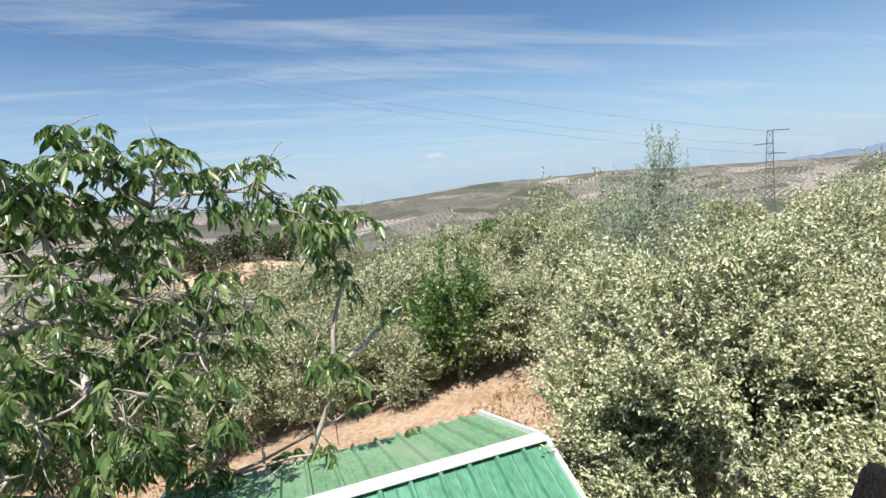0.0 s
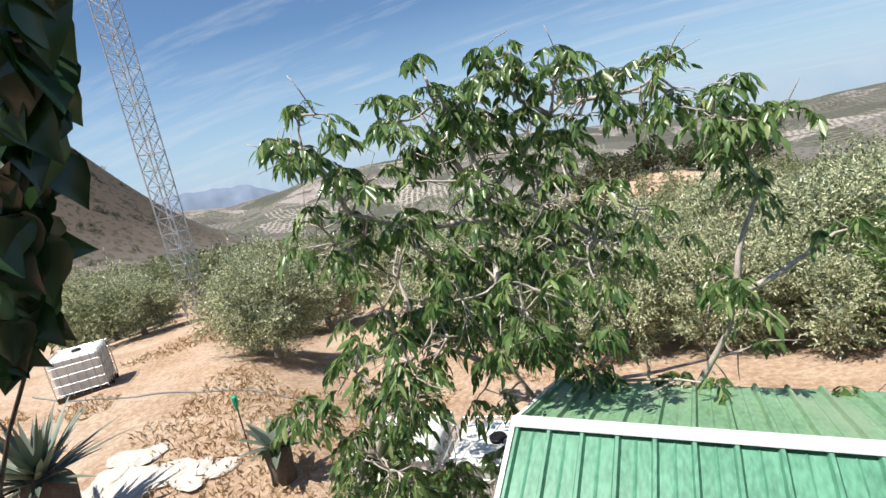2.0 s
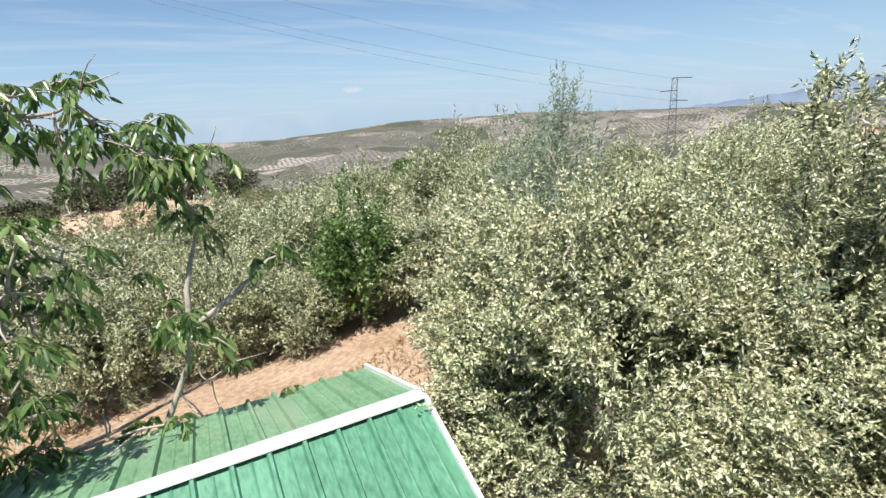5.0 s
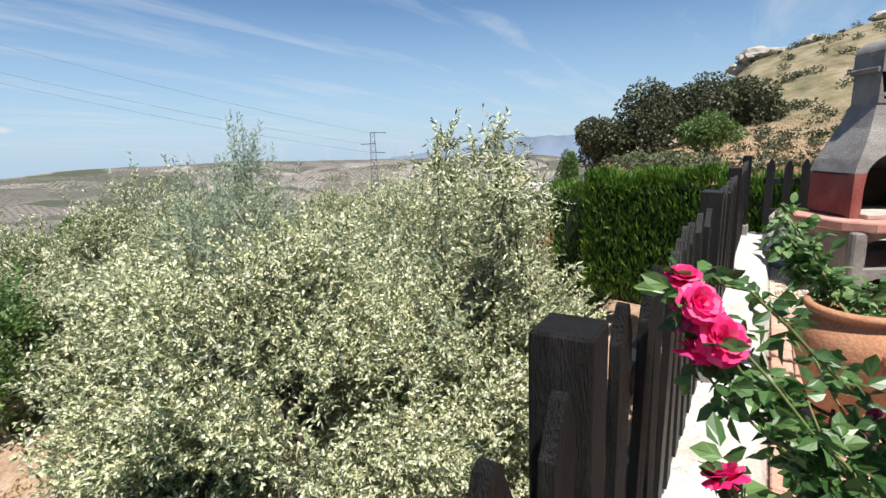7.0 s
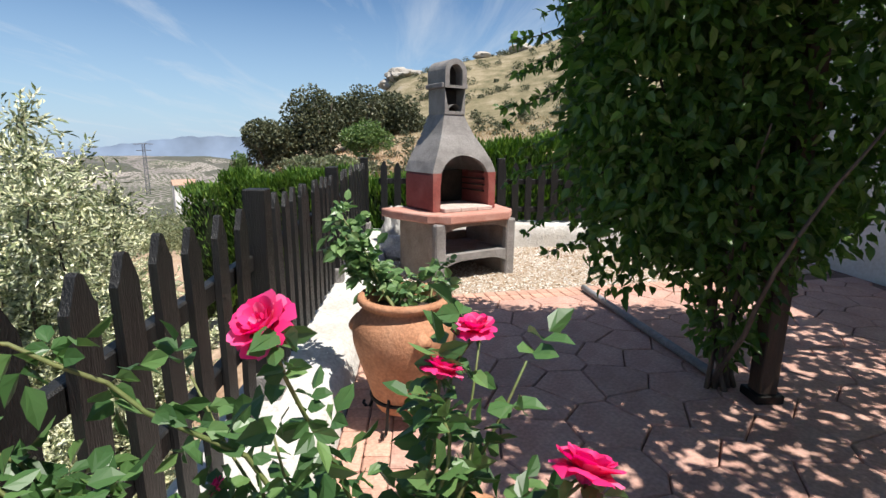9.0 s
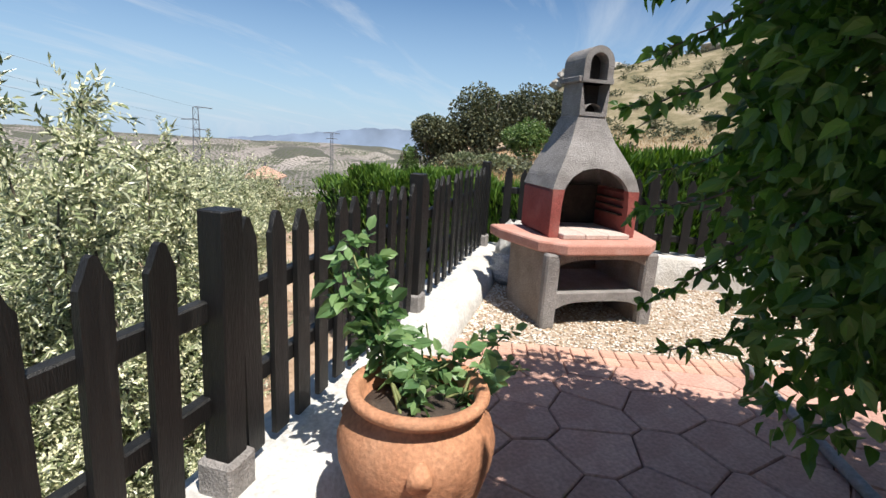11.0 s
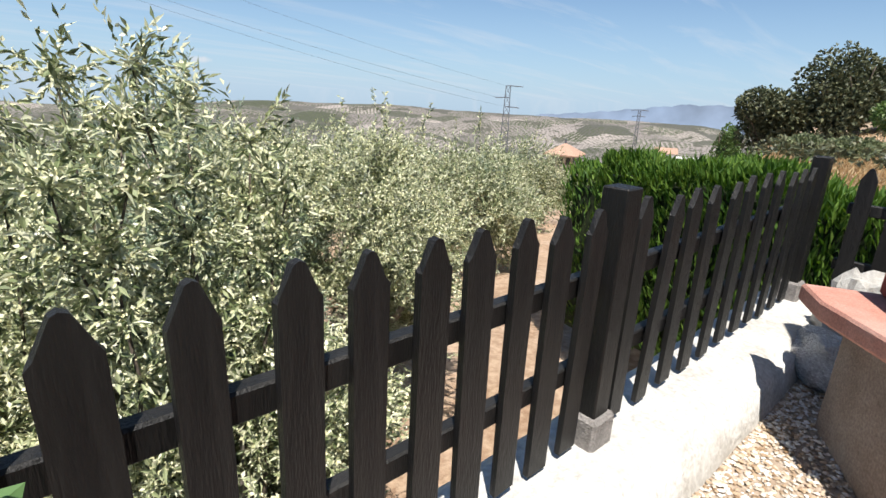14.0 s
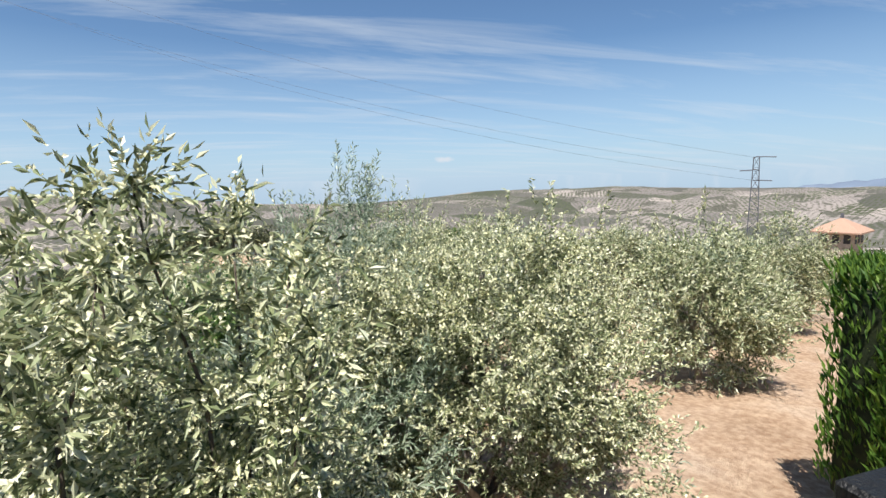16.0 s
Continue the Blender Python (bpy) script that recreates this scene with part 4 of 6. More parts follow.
def gravel():
    b = Build()
    edge = [(6.52, 0.0), (8.76, 0.0), (8.76, -4.9), (7.45, -4.9)]
    b.add([(x, y, z) for z in (-0.03, -0.012) for x, y in edge], [(0, 1, 2, 3), (7, 6, 5, 4), (0, 4, 5, 1), (1, 5, 6, 2), (2, 6, 7, 3), (3, 7, 4, 0)])
    bed = part("gravel_bed", b, M["gravel_bed"])
    tagged(bed, "pale sandy bed under loose gravel round the barbecue", "gravel", kind="structure")
    rng = np.random.default_rng(8)
    k = 22000
    x = rng.uniform(6.29, 8.75, k); y = -0.02 - rng.uniform(0, 1, k) ** 1.4 * 4.4
    keep = x > 6.53 - 0.19 * y
    x, y = x[keep], y[keep]
    k = len(x)
    r = rng.uniform(0.006, 0.016, k)
    z = -0.012 + r * rng.uniform(0.2, 0.8, k)
    base = np.array([(1, 0, 0), (0.5, 0.87, 0.1), (-0.5, 0.8, 0), (-1, 0, 0.1), (-0.45, -0.85, 0), (0.5, -0.8, 0.1), (0.1, 0, 0.62), (0, 0, -0.6)])
    v = base[None] * (r[:, None, None] * np.array((1, 1, 0.85))) * rng.uniform(0.75, 1.25, (k, 8, 1))
    a = rng.uniform(0, 6.28, k); c, s_ = np.cos(a)[:, None], np.sin(a)[:, None]
    v = np.stack([v[..., 0] * c - v[..., 1] * s_ * 0.7, v[..., 0] * s_ + v[..., 1] * c * 0.7, v[..., 2]], -1) + np.stack([x, y, z], -1)[:, None]
    g = Build()
    g.add_many(v, [(i, (i + 1) % 6, 6) for i in range(6)] + [((i + 1) % 6, i, 7) for i in range(6)])
    tagged(part("gravel", g, M["pebble"]), "loose white and tan gravel on the terrace's end", "gravel", kind="stuff")


M["gravel_bed"] = surf("gravel_bed", (0.32, 0.24, 0.17), (0.48, 0.40, 0.32), 14, 0.95, 0.9, 70)
M["pebble"] = leafy("pebble", [(0.0, (0.24, 0.15, 0.08)), (0.3, (0.46, 0.35, 0.24)), (0.65, (0.60, 0.54, 0.46)), (1.0, (0.76, 0.74, 0.70))], 0.7, 0.0, 0.4)


# ---- plants ----
def olive(name, centre, base, size, sprigs, leaf, seed, label, shoots=30, grey=0.0, blossom=0.5, category="tree", group="", leaves_each=13, limbs=22, cut=-0.95, leaf_mat="olive_leaf", wide=0.27):
    """An olive: leaning trunk, limbs, and a lumpy crown of leafy sprigs with upright shoots."""
    rng = np.random.default_rng(seed)
    root = thing(name, pose(*base), label, category, group)
    c = np.array(centre, float) - np.array(base, float)
    size = np.array(size, float)
    w = Build()
    fork = np.array((c[0] * 0.3, c[1] * 0.3, max(0.5, c[2] - size[2] * 0.75)))
    w.tube(curve_points((0, 0, -0.15), fork, 0.06, 6, rng), np.linspace(0.16, 0.12, 6) * min(1.2, size[0] / 1.6), 8)
    lump = [(unit(rng.normal(size=3)), rng.uniform(0.18, 0.40)) for _ in range(18)]

    def reach(d):
        r = np.full(len(d), 0.77)
        for q, h in lump:
            r = r + h * np.clip((d @ q - 0.80) / 0.16, 0, 1)
        return np.minimum(r, 1.12)
    for _ in range(limbs):
        d = unit(rng.normal(size=3) + np.array((0, 0, 0.5)))
        tip = c + d * size * 0.82
        w.tube(curve_points(fork, tip, 0.18, 8, rng), np.linspace(0.05, 0.008, 8) * min(1.2, size[0] / 1.6), 5)
    part("trunk", w, M["bark"], root, "grey-brown trunk and limbs", True)
    heads = unit(rng.normal(size=(int(60 + sprigs / 70), 3)))
    which = rng.integers(0, len(heads), int(sprigs * 1.25))
    loose = rng.uniform(size=len(which)) < 0.14
    d = unit(heads[which] + rng.normal(0, 1, (len(which), 3)) * np.where(loose, 0.5, 0.080)[:, None])
    ok = d[:, 2] > cut
    d, which = d[ok][:sprigs], which[ok][:sprigs]
    k = len(d)
    depth = rng.uniform(0.64, 1.10, len(heads))[which]
    rad = reach(d) * depth * np.where(rng.uniform(size=k) < 0.30, rng.uniform(0.35, 0.8, k), rng.uniform(0.80, 1.0, k))
    p = c + d * size * rad[:, None]
    ax = unit(d * np.array((1, 1, 0.5)) + np.array((0, 0, 0.55)) + rng.normal(0, 0.45, (k, 3)))
    ln = leaf * rng.uniform(3.0, 5.0, k)
    tops = rng.choice(np.flatnonzero(d[:, 2] > 0.25), shoots) if shoots else np.array([], int)
    if shoots:
        base_p = c + d[tops] * size * reach(d[tops])[:, None] * 0.9
        up = unit(np.array((0, 0, 1.0)) + rng.normal(0, 0.22, (shoots, 3)))
        for seg in range(4):
            p = np.concatenate([p, base_p + up * (seg * leaf * 2.3)])
            ax = np.concatenate([ax, unit(up + rng.normal(0, 0.15, up.shape))])
            ln = np.concatenate([ln, np.full(shoots, leaf * 3.0)])
    k = len(p)
    u = np.tile(np.linspace(0.05, 1, leaves_each), (k, 1)) + rng.uniform(-0.04, 0.04, (k, leaves_each))
    q = p[:, None] + ax[:, None] * (ln[:, None, None] * u[..., None])
    out = unit(rng.normal(size=(k, leaves_each, 3)))
    ld = unit(ax[:, None] * 0.9 + out * 0.85)
    q, ld = q.reshape(-1, 3), ld.reshape(-1, 3)
    m = len(q)
    greyish = np.repeat(vnoise(p[:, 0], p[:, 1] + p[:, 2], size[0] * 0.28, seed) < grey * 2 - 1, leaves_each)
    lv = Build(); leaf_blades(lv, rng, q[~greyish], ld[~greyish], leaf * rng.uniform(0.7, 1.2, (~greyish).sum()), leaf * wide, 0.1)
    part("crown", lv, M[leaf_mat], root, "narrow grey-green leaves" if leaf_mat == "olive_leaf" else "broad green leaves")
    if greyish.any():
        gv = Build(); leaf_blades(gv, rng, q[greyish], ld[greyish], leaf * rng.uniform(0.8, 1.3, greyish.sum()), leaf * 0.2, 0.08)
        part("sucker_growth", gv, M["olive_grey"], root, "silvery upright young shoots")
    if blossom:
        shell = np.linalg.norm((q - c) / size, axis=1)
        pick = rng.choice(m, int(m * blossom * 0.85))
        # pale flowers only high and outside: crown's light top and dark underside built in
        pick = pick[~greyish[pick] & (shell[pick] > 0.74) & (q[pick, 2] > c[2] - 0.42 * size[2])]
        bq = q[pick] + ld[pick] * leaf * 0.25
        bv = Build(); leaf_blades(bv, rng, bq, unit(rng.normal(size=bq.shape) + ld[pick]), leaf * 0.54, leaf * 0.34, 0.0)
        part("blossom", bv, M["blossom"], root, "cream-yellow flower clusters")
    return root


def z_at(x, y):
    return float(land(np.array([x]), np.array([y]))[0])


olive("olive_tree", (4.25, 3.05, -0.84), (4.3, 3.2, z_at(4.3, 3.2)), (1.8, 1.45, 1.45), 14000, 0.056, 21, "large olive tree in blossom close beside the terrace", 8, 0.10, 1.0, cut=-0.62)
olive("olive_tree", (7.45, 4.1, -0.50), (7.4, 4.2, z_at(7.4, 4.2)), (1.6, 1.4, 1.55), 11000, 0.056, 22, "bushy olive tree in blossom below the terrace fence", 16, 0.2, 1.0, cut=-0.7)
olive("olive_tree", (5.85, 3.7, -0.85), (5.8, 3.8, z_at(5.8, 3.8)), (1.0, 1.1, 1.4), 4200, 0.070, 23, "grey-leaved olive thicket of upright suckers", 20, 0.85, 0.2)
olive("olive_tree", (5.45, 2.1, -0.75), (5.5, 2.1, z_at(5.5, 2.1)), (1.2, 0.85, 1.15), 6400, 0.056, 24, "low leafy olive growth at the foot of the wall", 10, 0.25, 1.0)


olive("olive_tree", (6.5, 6.7, -0.95), (6.5, 6.7, z_at(6.5, 6.7)), (1.0, 1.0, 2.0), 2600, 0.085, 25, "tall silvery olive of upright suckers behind the others", 40, 0.95, 0.1)


def tall_shoot():
    """Two long leafy limbs that stand up out of the olive."""
    root = thing("olive_sapling", pose(5.62, 1.75, z_at(5.6, 1.75)), "slender young olive with bare stems and leafy tops", "tree")
    rng = np.random.default_rng(31)
    w, lv, bl = Build(), Build(), Build()
    g = z_at(5.6, 1.75)
    for tip, bend in (((-0.43, 0.45, 1.36 - g), 0.06), ((-0.21, 0.15, 1.42 - g), 0.05), ((-0.66, 0.40, 1.22 - g), 0.08), ((0.26, 0.2, 1.12 - g), 0.06), ((0.05, 0.45, 1.22 - g), 0.06), ((-0.55, -0.1, 1.0 - g), 0.06), ((-0.3, 0.05, 1.18 - g), 0.08), ((0.35, 0.0, 0.9 - g), 0.08)):
        pts = curve_points((0.0, 0.0, 0.9), tip, bend, 12, rng)
        limb = Build(); limb.tube(pts, np.linspace(0.018, 0.004, 12), 6); part("stem", limb, M["dark_bark"], root, smooth=True)
        for i in range(5, 12):
            for _ in range(18):
                d = unit(rng.normal(size=3) + np.array((0, 0, 0.45)))
                s = pts[i] + np.linspace(0, 1, 10)[:, None] * d * rng.uniform(0.12, 0.30)
                ld = unit(d + unit(rng.normal(size=(10, 3))) * 0.9)
                leaf_blades(lv, rng, s, ld, 0.066 * rng.uniform(0.7, 1.2, 10), 0.018, 0.1)
                leaf_blades(bl, rng, s[1:9] + rng.normal(0, 0.008, (8, 3)), unit(rng.normal(size=(8, 3))), 0.026, 0.018, 0)
    w.tube(curve_points((0, 0, -0.1), (0, 0, 0.92), 0.05, 6, rng), np.linspace(0.035, 0.02, 6), 7)
    part("trunk", w, M["dark_bark"], root, "thin brown trunk", True)
    part("crown", lv, M["olive_leaf"], root, "narrow grey-green leaves")
    part("blossom", bl, M["blossom"], root, "cream-yellow flower clusters")


tall_shoot()


def walnut():
    """A walnut: forking pale limbs and drooping compound leaves at the ends."""
    bx, by = -1.45, 5.15
    gz = z_at(bx, by)
    root = thing("walnut_tree", pose(bx, by, gz), "young walnut tree with pale forking limbs and drooping leaves", "tree")
    rng = np.random.default_rng(77)
    w, lv, rach = Build(), Build(), Build()
    origin = np.array((bx, by, gz))
    fork = np.array((-1.30, 5.0, -2.15))
    eye, far = np.array((1.0, 0.18, 1.37)), 1.7
    w.tube(curve_points((0, 0, -0.15), fork - origin, 0.05, 6, rng), np.linspace(0.085, 0.06, 6), 8)
    tips = []
    nodes = [fork]
    # leafy heads of the crown: centre, reach, shoots
    heads = (((-0.10, 2.71, 1.03), 0.46, 34), ((-0.68, 2.12, 1.46), 0.20, 13), ((-0.28, 2.53, 1.52), 0.26, 18), ((0.03, 2.76, 1.60), 0.24, 16), ((0.36, 2.87, 1.45), 0.26, 16),
             ((0.72, 2.92, 1.44), 0.22, 14), ((1.02, 2.84, 1.26), 0.18, 11), ((1.27, 2.81, 1.17), 0.10, 4), ((1.20, 2.95, 0.90), 0.13, 4), ((-0.60, 2.20, 1.10), 0.30, 17),
             ((-0.42, 2.06, 0.40), 0.32, 24), ((-0.52, 1.90, -0.06), 0.28, 16), ((0.48, 2.70, 0.83), 0.32, 18), ((0.05, 2.36, 0.66), 0.34, 26), ((1.06, 2.84, 0.40), 0.16, 6),
             ((0.86, 2.85, -0.12), 0.15, 4), ((0.34, 2.75, -0.10), 0.20, 6), ((1.50, 3.10, 0.60), 0.13, 3), ((-0.86, 1.80, 0.16), 0.14, 5), ((-0.30, 2.10, -0.42), 0.26, 13),
             ((-0.15, 3.20, 0.95), 0.50, 22), ((0.35, 3.30, 0.70), 0.45, 14), ((-0.75, 2.70, 0.60), 0.42, 18), ((-0.10, 2.55, 0.20), 0.34, 15),
             ((-0.85, 2.25, -0.45), 0.30, 14), ((-0.25, 2.45, -0.70), 0.30, 12), ((-0.70, 2.10, -0.20), 0.28, 14), ((0.30, 2.55, 0.40), 0.30, 12), ((-0.60, 2.55, 0.25), 0.34, 14))
    heads = tuple((tuple(eye + (np.array(c) - eye) * far), r * far * (1.12 if c[2] > 0.3 else 1.0), int(n * 1.2)) for c, r, n in heads)
    heads = sorted(heads, key=lambda h: float(np.linalg.norm(np.array(h[0]) - fork)))
    for hc, reach, shoots in heads:
        hc = np.array(hc)
        arr = np.array(nodes)
        s = arr[int(np.argmin(np.linalg.norm(arr - hc, axis=1) + 0.9 * np.maximum(0, arr[:, 2] - hc[2] + 0.3)))]
        pts = curve_points(s, hc, 0.09, 9, rng)
        r0 = 0.016 + 0.018 * min(1.5, float(np.linalg.norm(hc - s)))
        w.tube(pts - origin, np.linspace(r0, 0.013, 9), 6)
        nodes += list(pts[2:])
        near = list(pts[5:])
        for _ in range(shoots):
            g = hc + unit(rng.normal(size=3)) * reach * rng.uniform(0.45, 1.0)
            arr = np.array(near)
            s = arr[int(np.argmin(np.linalg.norm(arr - g, axis=1)))]
            b2 = curve_points(s, g, 0.16, 6, rng)
            w.tube(b2 - origin, np.linspace(0.013, 0.006, 6), 5)
            near.append(b2[3])
            tips.append((b2[-1], unit(b2[-1] - b2[-2])))
            for _ in range(rng.integers(1, 3)):
                w.tube(curve_points(b2[3], b2[3] + unit(rng.normal(size=3) + np.array((0, 0, -0.5))) * rng.uniform(0.15, 0.40), 0.15, 5, rng) - origin, np.linspace(0.007, 0.003, 5), 4)
    # bare limbs that reach over the roof and the near ground
    for end in ((1.75, 4.3, -1.0), (1.3, 4.7, -0.7), (0.95, 3.3, -0.35), (1.6, 3.6, -0.5), (0.7, 3.0, -0.75)):
        pts = curve_points(fork + rng.normal(0, 0.1, 3) + np.array((0, 0, 0.5)), eye + (np.array(end) - eye) * 1.35, 0.10, 9, rng)
        w.tube(pts - origin, np.linspace(0.030, 0.008, 9), 6)
        tips.append((pts[-1], unit(pts[-1] - pts[-2])))
        for _ in range(5):
            s = pts[rng.integers(4, 9)]
            t3 = s + unit(rng.normal(size=3)) * rng.uniform(0.25, 0.7)
            w.tube(curve_points(s, t3, 0.15, 5, rng) - origin, np.linspace(0.010, 0.004, 5), 5)
    for tip, d in tips:
        nl = rng.integers(4, 7)
        tip = tip + np.array((0, 0, 0.02))
        for i in range(nl):
            a = rng.uniform(0, 6.28)
            out = unit(np.array((math.cos(a), math.sin(a), rng.uniform(0.0, 0.7))) + d * 0.6)
            L = rng.uniform(0.12, 0.21)
            t = np.linspace(0, 1, 6)[:, None]
            pts = tip + out * L * t + np.array((0, 0, -1.0)) * L * 0.7 * t ** 2
            rach.tube(pts - origin, np.linspace(0.004, 0.002, 6), 3)
            side = unit(np.cross(out, (0, 0, 1.0)))
            P, D, S = [], [], []
            for j, u in ((2, 0.70), (3, 0.9), (4, 1.0)):
                for sg in (-1, 1):
                    P.append(pts[j]); D.append(out * 0.45 + side * sg * 0.55 + np.array((0, 0, -1.0))); S.append(u)
            P.append(pts[5]); D.append(out * 0.5 + np.array((0, 0, -0.9))); S.append(1.15)
            S = np.array(S) * rng.uniform(0.080, 0.145)
            leaf_blades(lv, rng, np.array(P) - origin, np.array(D) + rng.normal(0, 0.16, (7, 3)), S, S * 0.34, 0.14, True)
    part("trunk", w, M["pale_bark"], root, "pale grey trunk and limbs", True)
    part("leaf_stalk", rach, M["green_stem"], root)
    part("crown", lv, M["walnut_leaf"], root, "glossy green drooping leaflets", True)


walnut()


def clump_crown(build, rng, c, size, n, leaf, flat=0.75):
    """Leaves over a lumpy crown: several overlapping blobs, denser on the outside."""
    c, size = np.asarray(c, float), np.asarray(size, float)
    blobs = [(c + unit(rng.normal(size=3)) * size * rng.uniform(0.25, 0.6), size * rng.uniform(0.42, 0.62)) for _ in range(11)]
    per = n // len(blobs)
    for bc, bs in blobs:
        d = unit(rng.normal(size=(per, 3)))
        p = bc + d * bs * (0.55 + 0.45 * rng.uniform(0, 1, (per, 1)) ** 0.4)
        ld = unit(d * 0.6 + rng.normal(0, 0.6, (per, 3)) + np.array((0, 0, 0.2)))
        leaf_blades(build, rng, p, ld, leaf * rng.uniform(0.7, 1.3, per), leaf * flat, 0.2)


def crown_tree(name, x, y, base_z, h, r, leaf, n, mat, seed, label, category="tree", group="", trunk=0.3):
    rng = np.random.default_rng(seed)
    root = thing(name, pose(x, y, base_z), label, category, group)
    w = Build()
    w.tube(curve_points((0, 0, -0.2), (0, 0, h * 0.5), 0.06, 6, rng), np.linspace(0.05, 0.03, 6) * h, 7)
    for _ in range(7):
        d = unit(rng.normal(size=3) + np.array((0, 0, 0.6)))
        w.tube(curve_points((0, 0, h * trunk), np.array((0, 0, h * 0.58)) + d * np.array((r, r, h * 0.36)) * 0.8, 0.12, 6, rng), np.linspace(0.02, 0.005, 6) * h, 5)
    part("trunk", w, M["dark_bark"], root, smooth=True)
    lv = Build()
    clump_crown(lv, rng, (0, 0, h * (0.5 + trunk / 2)), (r, r, h * (0.5 - trunk / 2)), n, leaf)
    part("crown", lv, mat, root)
    return root


# orchard close to the shed
def orchard():
    protos = []
    for i in range(3):
        o = olive("olive_tree", (0, 0, 1.42), (0, 0, 0), (1.35, 1.35, 1.28), 2700, 0.115, 50 + i, "olive tree standing in the dry orchard", 10, 0.2, 0.3, group="orchard olives", leaves_each=10, limbs=10)
        protos.append(o)
    spots = [(-10.4, 9.9, 1.0), (-19.6, 11.6, 1.0), (-13.5, 15.5, 1.25), (-6.3, 13.6, 1.2), (-1.2, 13.2, 1.15), (3.6, 12.6, 1.15), (8.6, 11.8, 1.0), (13.2, 7.6, 0.95), (16.5, 10.5, 1.0),
             (-23.5, 12.5, 1.2), (5.6, 10.4, 0.9), (4.6, 15.0, 1.1), (9.0, 15.2, 1.1), (-21.0, 18.5, 1.2), (-28, 13.5, 1.1), (11.5, 14.5, 1.15), (1.5, 18.5, 1.2), (6.8, 17.5, 1.2), (-4.5, 19.5, 1.2), (-10.5, 21, 1.2), (17.5, 15.5, 1.1), (21, 12.8, 1.1), (-16, 24, 1.2), (-33, 19, 1.2), (13, 20.5, 1.1), (-3.4, 11.8, 0.9), (-0.9, 11.3, 0.82), (1.3, 11.6, 0.85), (2.9, 11.0, 0.72), (-7.6, 17.0, 1.2), (-14.6, 12.6, 0.9)]
    r = random.Random(2)
    for i, (x, y, s) in enumerate(spots):
        m = pose(x, y, z_at(x, y) - 0.05, 0, 0, r.uniform(0, 360)) @ Matrix.Diagonal((s, s, s * r.uniform(0.9, 1.1), 1))
        if i < 3:
            protos[i].matrix_basis = m
        else:
            o = copy_thing(protos[i % 3], m)
            o.matrix_basis = m


orchard()


def far_orchard():
    """Groves further down the slope, too many to count."""
    rng = np.random.default_rng(6)
    b = Build()
    for row in range(3200):
        d = rng.uniform(24, 170) if row < 1700 else rng.uniform(24, 80)
        az = radians(rng.uniform(-66, 68))
        x, y = 3 + d * math.sin(az), d * math.cos(az)
        gx, gy = round(x / 5.2) * 5.2 + rng.uniform(-0.9, 0.9), round(y / 5.2) * 5.2 + rng.uniform(-0.9, 0.9)
        if (round(x / 5.2), round(y / 5.2)) in far_orchard.seen:
            continue
        far_orchard.seen.add((round(x / 5.2), round(y / 5.2)))
        if math.hypot(gx - 3, gy) < 25 or (22 < gx < 60 and 120 < gy < 160):
            continue
        z = z_at(gx, gy)
        h = rng.uniform(2.8, 3.9); r = rng.uniform(1.9, 2.6)
        n = 700 if d < 55 else 260
        lf = 0.24 if d < 55 else 0.46
        clump_crown(b, rng, (gx, gy, z + h * 0.55), (r, r, h * 0.5), n, lf, 0.5)
    tagged(part("olive_grove", b, M["olive_far"]), "grove of grey-green olive trees down the slope", "grove", kind="stuff")


far_orchard.seen = set()
M["olive_far"] = leafy("olive_far", [(0.0, (0.09, 0.115, 0.055)), (0.5, (0.17, 0.20, 0.10)), (1.0, (0.30, 0.32, 0.19))], 0.6, 0.15, 0.3)
far_orchard()

# dark evergreen oaks
for i, (az, d, el_top, el_base, r) in enumerate(((74.2, 64, 2.5, -3.3, 4.0), (79.6, 66, 5.6, -2.6, 4.8), (83.6, 68, 6.3, -1.6, 5.0), (87.6, 70, 5.2, -0.2, 4.4), (71.0, 120, -0.7, -3.0, 3.2))):
    x, y = 3 + d * math.sin(radians(az)), d * math.cos(radians(az))
    z0, z1 = 1.35 + d * math.tan(radians(el_base)), 1.35 + d * math.tan(radians(el_top))
    zb = min(z0, z_at(x, y)) - 0.3
    crown_tree("holm_oak", x, y, zb, z1 - zb, r, 0.42, 6500, M["oak_leaf"] if i < 4 else M["light_leaf"], 60 + i, "dense dark evergreen oak on the hillside" if i < 4 else "bright green tree beside a white house", "tree", "hillside oaks" if i < 4 else "", 0.06)
for i, (az, d, el_top, r) in enumerate(((84.5, 52, 2.4, 3.0), (77.5, 48, -2.0, 1.8), (81.0, 45, -1.6, 2.0))):
    x, y = 3 + d * math.sin(radians(az)), d * math.cos(radians(az))
    zb = z_at(x, y) - 0.2
    crown_tree("shrub", x, y, zb, max(1.6, 1.35 + d * math.tan(radians(el_top)) - zb), r, 0.3, 3500, M["light_leaf"] if i == 0 else M["olive_far"], 70 + i, "light green shrub on the dry slope", "shrub", "slope shrubs", 0.05)
for i, (az, d, h, r) in enumerate(((-10, 118, 6.5, 6), (-6.5, 120, 7, 5.5), (-1.5, 121, 7, 6), (2.6, 118, 7.2, 5.6), (-15, 122, 6, 5), (-20, 126, 6, 5))):
    x, y = 3 + d * math.sin(radians(az)), d * math.cos(radians(az))
    crown_tree("holm_oak", x, y, z_at(x, y) - 0.4, h, r, 0.6, 2600, M["oak_leaf"], 80 + i, "dark evergreen oak on the wooded rise", "tree", "oaks on the rise", 0.05)
